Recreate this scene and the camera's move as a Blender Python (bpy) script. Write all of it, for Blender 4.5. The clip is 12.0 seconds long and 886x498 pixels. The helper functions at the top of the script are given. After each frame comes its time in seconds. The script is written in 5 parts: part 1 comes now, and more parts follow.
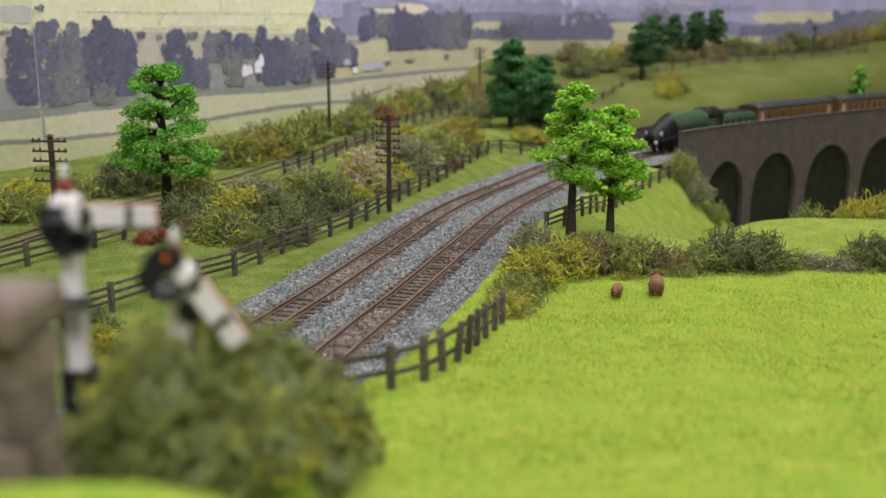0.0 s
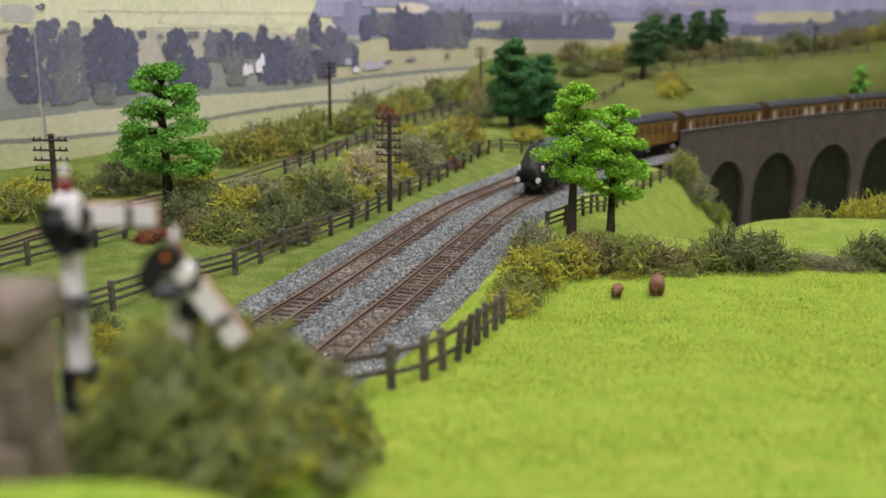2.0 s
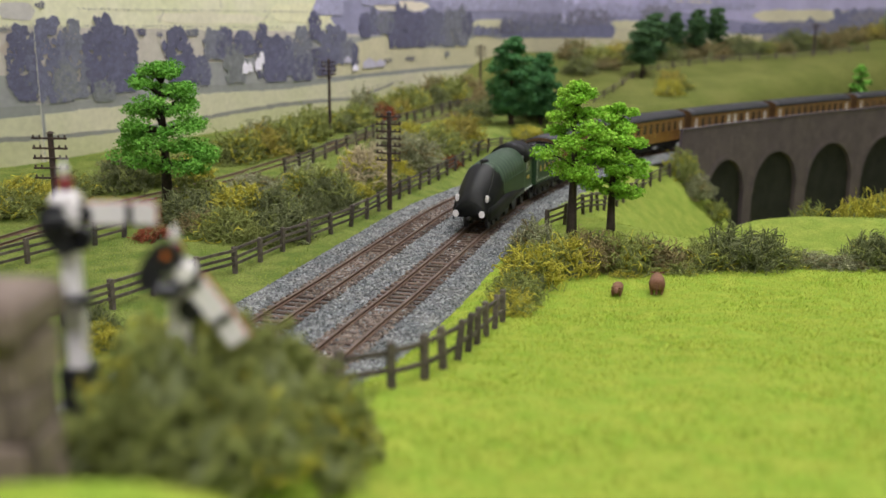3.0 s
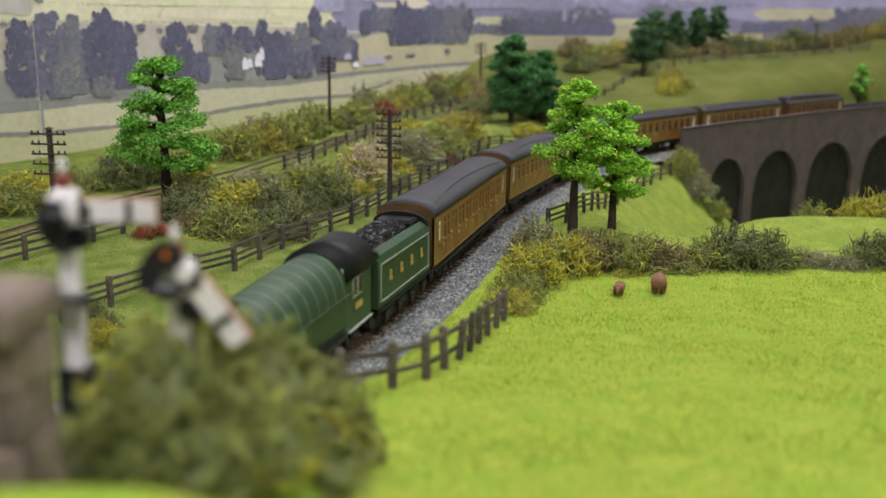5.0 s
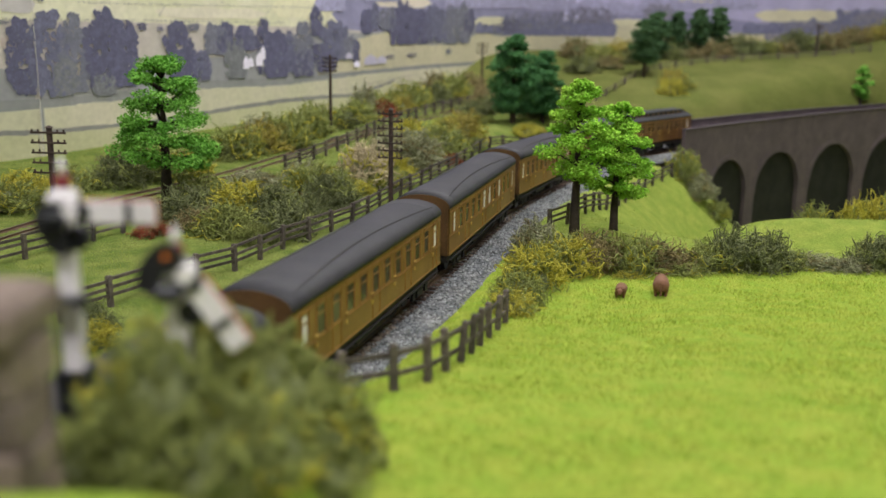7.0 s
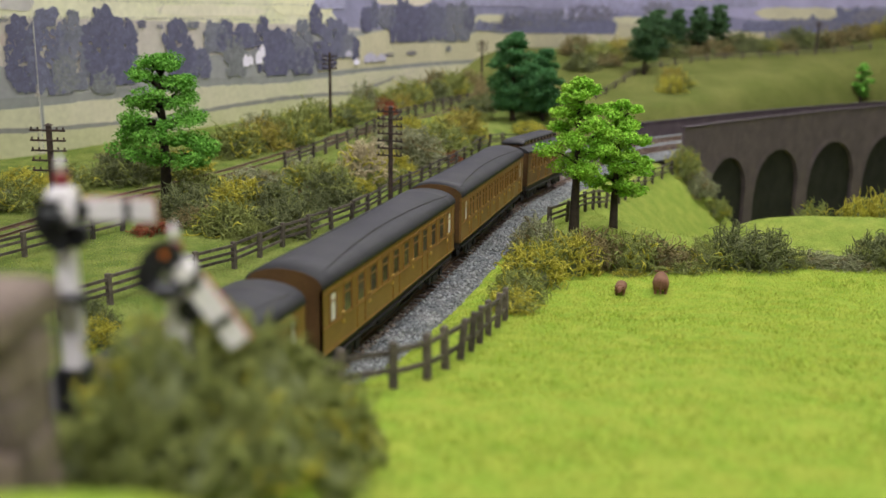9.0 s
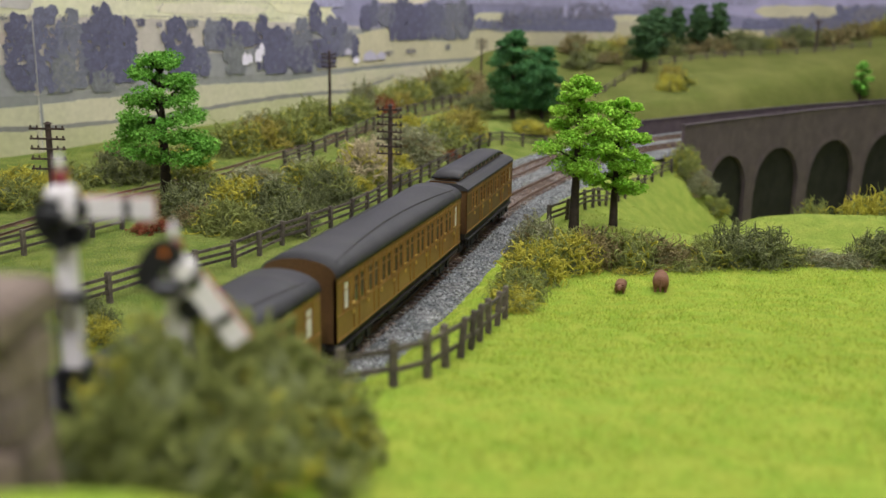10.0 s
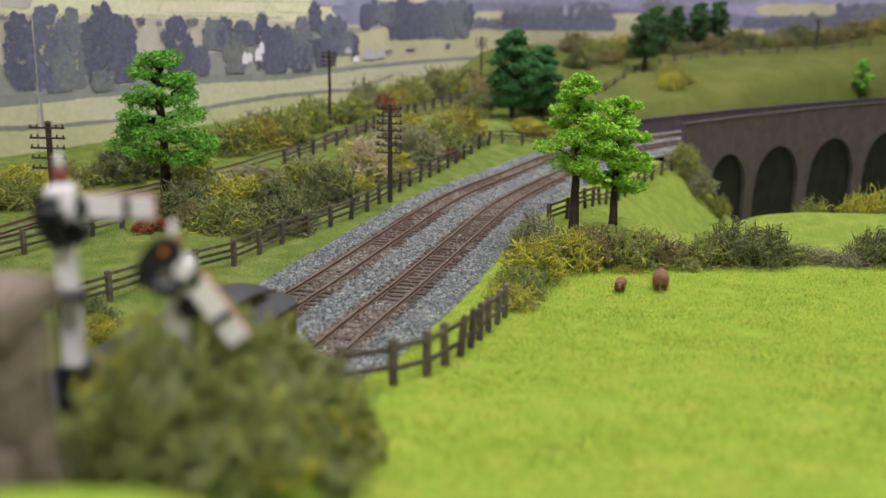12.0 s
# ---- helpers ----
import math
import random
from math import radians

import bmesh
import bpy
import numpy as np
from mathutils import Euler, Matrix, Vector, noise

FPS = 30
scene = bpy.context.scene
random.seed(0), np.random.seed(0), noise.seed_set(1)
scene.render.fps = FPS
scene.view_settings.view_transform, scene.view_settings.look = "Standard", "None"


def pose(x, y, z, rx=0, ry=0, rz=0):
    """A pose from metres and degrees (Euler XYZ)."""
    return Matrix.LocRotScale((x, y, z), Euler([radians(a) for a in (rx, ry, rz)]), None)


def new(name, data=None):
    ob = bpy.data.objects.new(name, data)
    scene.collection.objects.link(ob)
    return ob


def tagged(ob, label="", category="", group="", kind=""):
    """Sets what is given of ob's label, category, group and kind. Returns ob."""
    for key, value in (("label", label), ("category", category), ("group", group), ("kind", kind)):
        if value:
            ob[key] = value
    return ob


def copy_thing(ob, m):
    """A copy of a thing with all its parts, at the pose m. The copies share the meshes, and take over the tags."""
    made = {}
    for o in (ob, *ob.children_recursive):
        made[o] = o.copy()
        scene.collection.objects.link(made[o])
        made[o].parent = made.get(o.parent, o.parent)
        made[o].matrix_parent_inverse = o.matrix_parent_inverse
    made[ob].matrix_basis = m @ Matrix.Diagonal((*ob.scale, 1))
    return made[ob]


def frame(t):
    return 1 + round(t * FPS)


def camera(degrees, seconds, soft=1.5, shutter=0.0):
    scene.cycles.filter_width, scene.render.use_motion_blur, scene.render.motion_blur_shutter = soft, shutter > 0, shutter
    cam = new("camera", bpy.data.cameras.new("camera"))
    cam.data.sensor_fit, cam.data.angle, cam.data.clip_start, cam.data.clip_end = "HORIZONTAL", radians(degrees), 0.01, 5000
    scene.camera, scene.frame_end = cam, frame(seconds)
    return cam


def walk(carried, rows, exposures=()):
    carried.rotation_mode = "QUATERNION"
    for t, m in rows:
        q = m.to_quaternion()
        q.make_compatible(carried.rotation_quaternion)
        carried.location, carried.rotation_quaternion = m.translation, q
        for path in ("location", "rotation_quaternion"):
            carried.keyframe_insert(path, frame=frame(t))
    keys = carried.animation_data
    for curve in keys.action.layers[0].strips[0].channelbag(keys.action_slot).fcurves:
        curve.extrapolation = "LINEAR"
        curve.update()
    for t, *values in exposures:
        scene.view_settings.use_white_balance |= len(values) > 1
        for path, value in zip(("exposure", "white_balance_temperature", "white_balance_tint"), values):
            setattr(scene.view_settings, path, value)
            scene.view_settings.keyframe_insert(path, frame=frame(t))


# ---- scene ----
# ---------- camera ----------
cam = camera(49.514, 12.0)
cam.data.dof.use_dof = True
cam.data.dof.focus_distance = .74
cam.data.dof.aperture_fstop = 8.5


def view(x, y, z, tilt, turn, roll):
    """Pose of a camera that looks along +y, tilted down, turned left and rolled, in degrees."""
    return pose(x, y, z, 90 - tilt, 0, turn) @ pose(0, 0, 0, 0, 0, roll)


walk(cam, [
    (0.0, view(-.0002, .0000, .1757, 12.870, -.050, .190)),
    (0.5, view(-.0003, .0002, .1757, 12.905, -.060, .245)),
    (1.0, view(-.0001, .0000, .1758, 12.860, -.010, .262)),
    (1.5, view(.0000, .0000, .1758, 12.858, -.001, .262)),
    (2.0, view(.0000, .0000, .1758, 12.908, .000, .252)),
    (2.5, view(.0000, .0000, .1758, 12.956, -.004, .262)),
    (3.0, view(-.0004, .0008, .1757, 13.003, -.040, .301)),
    (5.0, view(-.0019, .0049, .1754, 13.160, -.121, .578)),
    (5.5, view(-.0021, .0057, .1754, 13.146, -.128, .690)),
    (6.5, view(-.0024, .0073, .1754, 13.134, -.090, .760)),
    (7.0, view(-.0027, .0079, .1754, 13.165, -.115, .815)),
    (9.0, view(-.0026, .0082, .1753, 13.296, -.126, .812)),
    (9.5, view(-.0028, .0085, .1752, 13.354, -.152, .805)),
    (10.0, view(-.0028, .0086, .1752, 13.398, -.156, .789)),
    (10.5, view(-.0027, .0085, .1752, 13.408, -.152, .775)),
    (11.0, view(-.0027, .0084, .1752, 13.422, -.151, .776)),
    (11.5, view(-.0027, .0084, .1751, 13.449, -.151, .765)),
    (12.0, view(-.0026, .0083, .1751, 13.465, -.145, .735)),
], exposures=[(0.0, 0.22, 6050, 18), (12.0, 0.22, 6050, 18)])

# ---------- light: a model-railway room with two ceiling panels ----------
world = bpy.data.worlds.new("room_air")
scene.world = world
world.use_nodes = True
world.node_tree.nodes["Background"].inputs[0].default_value = (.9, .95, 1.0, 1)
world.node_tree.nodes["Background"].inputs[1].default_value = .05


def ceiling_lamp(x, y, z, sx, sy, watts, colour):
    data = bpy.data.lights.new("ceiling_lamp", "AREA")
    data.shape, data.size, data.size_y, data.energy, data.color = "RECTANGLE", sx, sy, watts, colour
    ob = new("ceiling_lamp", data)
    ob.matrix_basis = pose(x, y, z)
    return ob


ceiling_lamp(.1, -.45, 1.52, 1.5, .35, 22, (1.0, .965, .93))
ceiling_lamp(.55, 1.55, 1.52, 1.5, .35, 24, (1.0, .97, .90))


# ---------- plan: the two lines and the lie of the land ----------
PATH_C = [(-.62,-1.6),(-.47,-1.1),(-.34,-.6),(-.235,-.15),(-.155,.17),(-.1,.37),(-.053,.544),(-.0245,.642),(.017,.795),(.0445,.895),(.0809,1.0117),(.1352,1.1647),(.2059,1.3305),(.2883,1.4456),(.3738,1.5385),(.4678,1.6325),(.5638,1.7134),(.6685,1.7975),(.86,1.9305),(1.0989,2.068),(1.4069,2.2026),(1.7779,2.2926),(2.368,2.3242)]
UPPER_C = [(-.62,-.2),(-.5,.3),(-.42,.6),(-.372,.786),(-.325,.94),(-.255,1.075),(-.195,1.225),(-.12,1.41),(-.02,1.63),(.1,1.83),(.26,2.05),(.45,2.3)]



def smooth(a, b, v):
    t = min(1.0, max(0.0, (v - a) / (b - a)))
    return t * t * (3 - 2 * t)



def spline(pts, step=.01):
    out = []
    for i in range(len(pts) - 1):
        a, b, c, d = pts[max(i-1, 0)], pts[i], pts[i+1], pts[min(i+2, len(pts)-1)]
        n = max(2, int(math.dist(b, c) / step))
        for k in range(n):
            t = k / n
            out.append(tuple(.5*(2*b[j]+(c[j]-a[j])*t+(2*a[j]-5*b[j]+4*c[j]-d[j])*t*t+(3*b[j]-a[j]-3*c[j]+d[j])*t**3) for j in (0, 1)))
    out.append(pts[-1])
    return out


class Line:
    def __init__(self, pts, step=.01):
        self.q = spline(pts, step)
        self.s = [0.0]
        for a, b in zip(self.q, self.q[1:]):
            self.s.append(self.s[-1] + math.dist(a, b))
        self.length = self.s[-1]
    def at(self, s, off=0.0):
        """Point at s, off metres to the right of the way that s grows."""
        lo, hi = 0, len(self.s) - 2
        while lo < hi:
            m = (lo + hi + 1) // 2
            if self.s[m] <= s: lo = m
            else: hi = m - 1
        a, b = self.q[lo], self.q[lo+1]
        l = self.s[lo+1] - self.s[lo]
        t = (s - self.s[lo]) / l
        dx, dy = (b[0]-a[0])/l, (b[1]-a[1])/l
        return a[0]+(b[0]-a[0])*t + dy*off, a[1]+(b[1]-a[1])*t - dx*off, math.atan2(dy, dx)
    def side(self, x, y):
        """Signed distance (right positive) and s of the nearest point."""
        best, bi = 1e9, 0
        q = self.q
        for i in range(0, len(q), 4):
            d = (q[i][0]-x)**2 + (q[i][1]-y)**2
            if d < best: best, bi = d, i
        for i in range(max(0, bi-4), min(len(q), bi+5)):
            d = (q[i][0]-x)**2 + (q[i][1]-y)**2
            if d < best: best, bi = d, i
        a, b = q[max(bi-1, 0)], q[min(bi+1, len(q)-1)]
        l = math.dist(a, b)
        dx, dy = (b[0]-a[0])/l, (b[1]-a[1])/l
        return dy*(x-q[bi][0]) - dx*(y-q[bi][1]), self.s[bi]

main_line = Line(PATH_C)
upper_line = Line(UPPER_C)
SPACING = .059



def rise(s):
    """Height of the rails along the main line."""
    return -.0098 * smooth(2.584, 2.954, s) + .0125 * max(0, min(s, 4.6) - 3.45)



def upper_rise(y):
    return .03 * smooth(.75, 1.85, y)



def height(x, y):
    """The ground's height."""
    d, s = main_line.side(x, y)
    base = rise(s) - .0075
    under = smooth(3.145, 3.355, s)                # the land falls away under the viaduct
    if d < 0:                                   # left of the train's track: second track, verge, bushes, upper line
        e = -d - SPACING
        z = base + (-.20 - base) * under
        if e > .03:
            z = z + (upper_rise(y) - .0045 - z) * smooth(.03, .16, e)
            z += .002 * smooth(.03, .05, e)
        back = smooth(1.45, 1.75, x * .35 + y * .75)   # hill behind the viaduct
        hill = .03 + .085 * smooth(1.75, 2.45, y) - .20 * smooth(2.5, 2.8, y) * smooth(1.6, 1.1, x) + .055 * smooth(.75, 1.3, x) * smooth(2.1, 2.6, y)
        if back > 0 and e > .03:
            z = z + (hill - z) * back * smooth(.03, .2, e)
        return z
    # right of the train's track: field near, valley under the viaduct
    field = .052 * (1 - smooth(.2, .66, y)) + .012 * (1 - smooth(.0, .3, y)) - .004
    field += .008 * smooth(.05, .4, x) * smooth(.25, .5, y) * (1 - smooth(.6, .8, y))
    field += .034 * math.exp(-((x + .058) / .030) ** 4 - ((y - .225) / .036) ** 4)   # shrubby bank round the signals
    field += .0465 * math.exp(-((x + .060) / .045) ** 4 - ((y - .146) / .020) ** 4)   # grassy lip in front of the parapet
    w = smooth(.034, .062, d)
    near = base + (field - base) * w
    low = -.13 - .07 * under
    valley = base + (low - base) * max(under, smooth(.035, .21, d))
    knoll = .115 * math.exp(-(((x-.405)/.17)**4 + ((y-.97)/.11)**2))
    far = smooth(.76, 1.06, y - .12 * smooth(.30, .12, x))
    z = near * (1 - far) + (valley + knoll) * far
    return z


# ---------- materials ----------
def material(name, colour, second=None, rough=.8, metal=0.0, scale=120.0, fine=900.0, bump=.3, spread=.25, per="", depth=.0006, vary=(.62, 1.35), spec=.35):
    """Two-scale procedural surface: colour and second mixed by coarse noise, varied by fine noise, with a fine relief.
    per: "object" or "island" adds a random shade to each piece."""
    m = bpy.data.materials.new(name)
    m.use_nodes = True
    n, l = m.node_tree.nodes, m.node_tree.links
    bsdf = n["Principled BSDF"]
    bsdf.inputs["Roughness"].default_value = rough
    bsdf.inputs["Metallic"].default_value = metal
    bsdf.inputs["Specular IOR Level"].default_value = spec
    co = n.new("ShaderNodeTexCoord")
    a, b = n.new("ShaderNodeTexNoise"), n.new("ShaderNodeTexNoise")
    for node, s, d in ((a, scale, 3.0), (b, fine, 2.0)):
        node.inputs["Scale"].default_value, node.inputs["Detail"].default_value = s, d
        l.new(co.outputs["Object"], node.inputs["Vector"])
    second = second or tuple(c * .6 for c in colour)
    mix = n.new("ShaderNodeMix")
    mix.data_type = "RGBA"
    ramp = n.new("ShaderNodeMapRange")
    ramp.inputs[1].default_value, ramp.inputs[2].default_value = .35, .65
    l.new(a.outputs["Fac"], ramp.inputs[0])
    l.new(ramp.outputs[0], mix.inputs[0])
    mix.inputs[6].default_value, mix.inputs[7].default_value = (*colour, 1), (*second, 1)
    hsv = n.new("ShaderNodeHueSaturation")
    l.new(mix.outputs[2], hsv.inputs["Color"])
    val = n.new("ShaderNodeMapRange")
    val.inputs[1].default_value, val.inputs[2].default_value = .25, .75
    val.inputs[3].default_value, val.inputs[4].default_value = 1 - spread, 1 + spread
    l.new(b.outputs["Fac"], val.inputs[0])
    value = val.outputs[0]
    if per:
        r = n.new("ShaderNodeObjectInfo" if per == "object" else "ShaderNodeNewGeometry")
        k = n.new("ShaderNodeMapRange")
        k.inputs[3].default_value, k.inputs[4].default_value = vary
        l.new(r.outputs["Random" if per == "object" else "Random Per Island"], k.inputs[0])
        mul = n.new("ShaderNodeMath")
        mul.operation = "MULTIPLY"
        l.new(value, mul.inputs[0]), l.new(k.outputs[0], mul.inputs[1])
        value = mul.outputs[0]
    l.new(value, hsv.inputs["Value"])
    l.new(hsv.outputs["Color"], bsdf.inputs["Base Color"])
    if bump:
        bp = n.new("ShaderNodeBump")
        bp.inputs["Strength"].default_value, bp.inputs["Distance"].default_value = bump, depth
        l.new(b.outputs["Fac"], bp.inputs["Height"])
        l.new(bp.outputs["Normal"], bsdf.inputs["Normal"])
    return m


def glow(name, colour, strength):
    m = bpy.data.materials.new(name)
    m.use_nodes = True
    bsdf = m.node_tree.nodes["Principled BSDF"]
    bsdf.inputs["Base Color"].default_value = (*colour, 1)
    bsdf.inputs["Emission Color"].default_value = (*colour, 1)
    bsdf.inputs["Emission Strength"].default_value = strength
    return m


GRASS = material("static_grass", (.245, .365, .038), (.335, .40, .052), .95, scale=75, fine=900, bump=.8, spread=.30, depth=.002, spec=.08)
VALLEY = material("valley_grass", (.200, .275, .042), (.270, .325, .058), .95, scale=60, fine=700, bump=.8, spread=.3, depth=.002, spec=.08)
VERGE = material("verge_grass", (.115, .165, .030), (.20, .235, .055), .95, scale=45, fine=700, bump=.8, spread=.4, depth=.002, spec=.08)
HILL = material("olive_hill_grass", (.108, .128, .03), (.15, .16, .044), .95, scale=14, fine=400, bump=.8, spread=.3, depth=.002, spec=.08)
VERGE_BLADE = material("verge_fibre", (.19, .27, .040), (.30, .34, .065), .9, scale=70, fine=500, bump=0, per="island", spec=.08)
BLADE = material("grass_fibre", (.315, .45, .046), (.47, .52, .085), .9, scale=110, fine=500, bump=0, per="island", spec=.08, vary=(.75, 1.25))
BALLAST = material("ballast_grey", (.14, .148, .155), (.20, .205, .205), .95, scale=160, fine=900, bump=1, spread=.5, depth=.002)
STONE_CHIP = material("granite_chip", (.185, .198, .202), (.245, .248, .242), .9, scale=60, fine=600, bump=0, per="island", vary=(.4, 1.6))
DIRTY_CHIP = material("track_brown_chip", (.165, .128, .102), (.225, .185, .155), .9, scale=60, fine=600, bump=0, per="island", vary=(.4, 1.6))
SLEEPER = material("creosoted_sleeper", (.070, .045, .034), (.125, .085, .062), .85, scale=150, fine=900, per="object")
RUST = material("rusty_rail", (.105, .062, .040), (.150, .090, .058), .75, scale=80, fine=900)
RAIL_HEAD = material("worn_rail_head", (.165, .112, .080), (.12, .078, .055), .5, .25, scale=50, fine=600)
FENCE_WOOD = material("weathered_fence", (.075, .062, .050), (.13, .108, .086), .85, scale=200, fine=1500, per="object")
POLE_WOOD = material("dark_pole", (.040, .026, .022), (.07, .045, .035), .7, scale=200, fine=1200)
BARK = material("dark_bark", (.050, .036, .024), (.025, .019, .014), .9, scale=200, fine=900, bump=.8)
LEAF = material("bright_foliage", (.140, .375, .048), (.235, .50, .080), .85, scale=60, fine=500, bump=0, per="island", spec=.05, vary=(.65, 1.3))
LEAF_LIGHT = material("sunny_foliage", (.225, .50, .040), (.385, .64, .072), .85, scale=60, fine=500, bump=0, per="island", spec=.05, vary=(.65, 1.3))
LEAF_DARK = material("dark_foliage", (.060, .165, .062), (.090, .225, .075), .85, scale=60, fine=500, bump=0, per="island", spec=.05)
LEAF_FAR = material("far_foliage", (.060, .125, .058), (.090, .165, .066), .85, scale=60, fine=500, bump=0, per="island", spec=.05)
LICHEN = {
    "olive": material("olive_lichen", (0.186, 0.223, 0.058), (0.310, 0.338, 0.105), .95, scale=60, fine=600, bump=.4, per="island", spec=.1),
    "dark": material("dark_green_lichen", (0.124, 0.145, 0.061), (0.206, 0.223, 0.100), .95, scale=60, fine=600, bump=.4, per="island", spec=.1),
    "moss": material("moss_green_lichen", (0.175, 0.205, 0.058), (0.265, 0.285, 0.085), .95, scale=60, fine=600, bump=.4, per="island", spec=.1),
    "grey": material("grey_green_lichen", (0.227, 0.244, 0.137), (0.372, 0.368, 0.210), .95, scale=60, fine=600, bump=.4, per="island", spec=.1),
    "yellow": material("yellow_green_lichen", (0.372, 0.364, 0.037), (0.578, 0.509, 0.084), .95, scale=60, fine=600, bump=.4, per="island", spec=.1),
    "ochre": material("ochre_lichen", (0.30, 0.25, 0.05), (0.38, 0.33, 0.09), .95, scale=60, fine=600, bump=.4, per="island", spec=.1),
    "cream": material("cream_lichen", (0.578, 0.488, 0.326), (0.464, 0.395, 0.231), .95, scale=60, fine=600, bump=.4, per="island", spec=.1),
    "rust": material("rust_red_lichen", (0.289, 0.057, 0.032), (0.227, 0.093, 0.042), .95, scale=60, fine=600, bump=.4, per="island", spec=.1),
    "brown": material("brown_lichen", (0.206, 0.171, 0.071), (0.310, 0.249, 0.116), .95, scale=60, fine=600, bump=.4, per="island", spec=.1),
}
BRICK = material("sooty_brick", (.092, .070, .082), (.125, .094, .106), .9, scale=40, fine=500, bump=.6, spread=.3)
COPING = material("dark_coping", (.085, .066, .074), (.065, .052, .058), .85, scale=60, fine=500)
# flat near-black for the sheets added behind the viaduct arches
ARCH_DARK = material("arch_dark", (.012, .012, .010), (.02, .02, .016), .95, scale=40, fine=300)
STONE = material("brown_stone", (.140, .106, .086), (.205, .162, .132), .9, scale=60, fine=500, bump=.8, per="object")
TEAK = material("varnished_teak", (.285, .158, .040), (.215, .112, .027), .38, scale=45, fine=900, bump=.05, spread=.16)
TEAK_OLD = material("dull_red_teak", (.165, .082, .030), (.12, .056, .020), .42, scale=45, fine=900, bump=.05, spread=.16)
TEAK_END = material("teak_end", (.115, .062, .024), (.085, .045, .018), .45, scale=45, fine=900, bump=.05)
BEAD = material("teak_bead", (.31, .165, .042), (.26, .13, .032), .4, scale=60, fine=900, bump=0)
GILT = material("gilt_fitting", (.72, .50, .16), (.6, .4, .1), .35, .4, scale=200, fine=900, bump=0)
ROOF = material("grey_roof", (.024, .024, .029), (.040, .039, .043), .60, scale=30, fine=700, bump=.15, spread=.12)
UNDER = material("black_underframe", (.014, .014, .014), (.028, .024, .02), .6, scale=120, fine=700, bump=.2)
GLASS = material("dark_window_glass", (.05, .042, .035), (.10, .085, .06), .12, scale=25, fine=80, bump=0)
WHITE = material("white_paint", (.78, .74, .74), (.70, .66, .66), .5, scale=90, fine=700, bump=.1, spread=.06)
BLIND = material("white_blind", (.80, .76, .70), (.7, .66, .6), .6, scale=90, fine=700, bump=0, spread=.06)
ENGINE_GREEN = material("engine_green", (.034, .074, .034), (.028, .060, .028), .42, scale=40, fine=600, bump=.05, spread=.12)
BAND = material("boiler_band", (.19, .25, .17), (.15, .20, .13), .4, scale=40, fine=600, bump=0)
ENGINE_BLACK = material("engine_black", (.006, .007, .006), (.011, .011, .010), .5, scale=40, fine=600, bump=0, spec=.16)
COAL = material("coal", (.012, .012, .013), (.03, .03, .032), .35, scale=200, fine=600, bump=.2, per="island")
LINING = material("white_lining", (.42, .46, .40), (.34, .38, .32), .5, scale=90, fine=600, bump=0, spread=.05)
STEEL = material("wheel_steel", (.10, .10, .10), (.05, .045, .04), .4, .6, scale=120, fine=600, bump=0)
SIGNAL_BLACK = material("signal_black", (.010, .011, .013), (.02, .02, .022), .3, scale=120, fine=600, bump=.1)
SIGNAL_RED = material("signal_maroon", (.22, .025, .030), (.16, .02, .022), .4, scale=120, fine=600, bump=.1)
ARM_EDGE = material("signal_arm_red", (.55, .05, .03), (.45, .04, .03), .45, scale=120, fine=600, bump=0)
AMBER = material("amber_glass", (.75, .22, .03), (.6, .15, .02), .15, scale=120, fine=600, bump=0)
HIDE = material("brown_hide", (.22, .105, .055), (.16, .075, .04), .8, scale=120, fine=800, bump=.2)
ROOM_WHITE = material("room_paint", (.72, .72, .70), (.68, .68, .66), .9, scale=4, fine=60, bump=.05, spread=.04)
FLOORING = material("room_floor", (.22, .20, .18), (.18, .17, .15), .8, scale=6, fine=60, spread=.1)
LAMP_FACE = glow("lamp_diffuser", (1.0, .97, .90), 4.0)


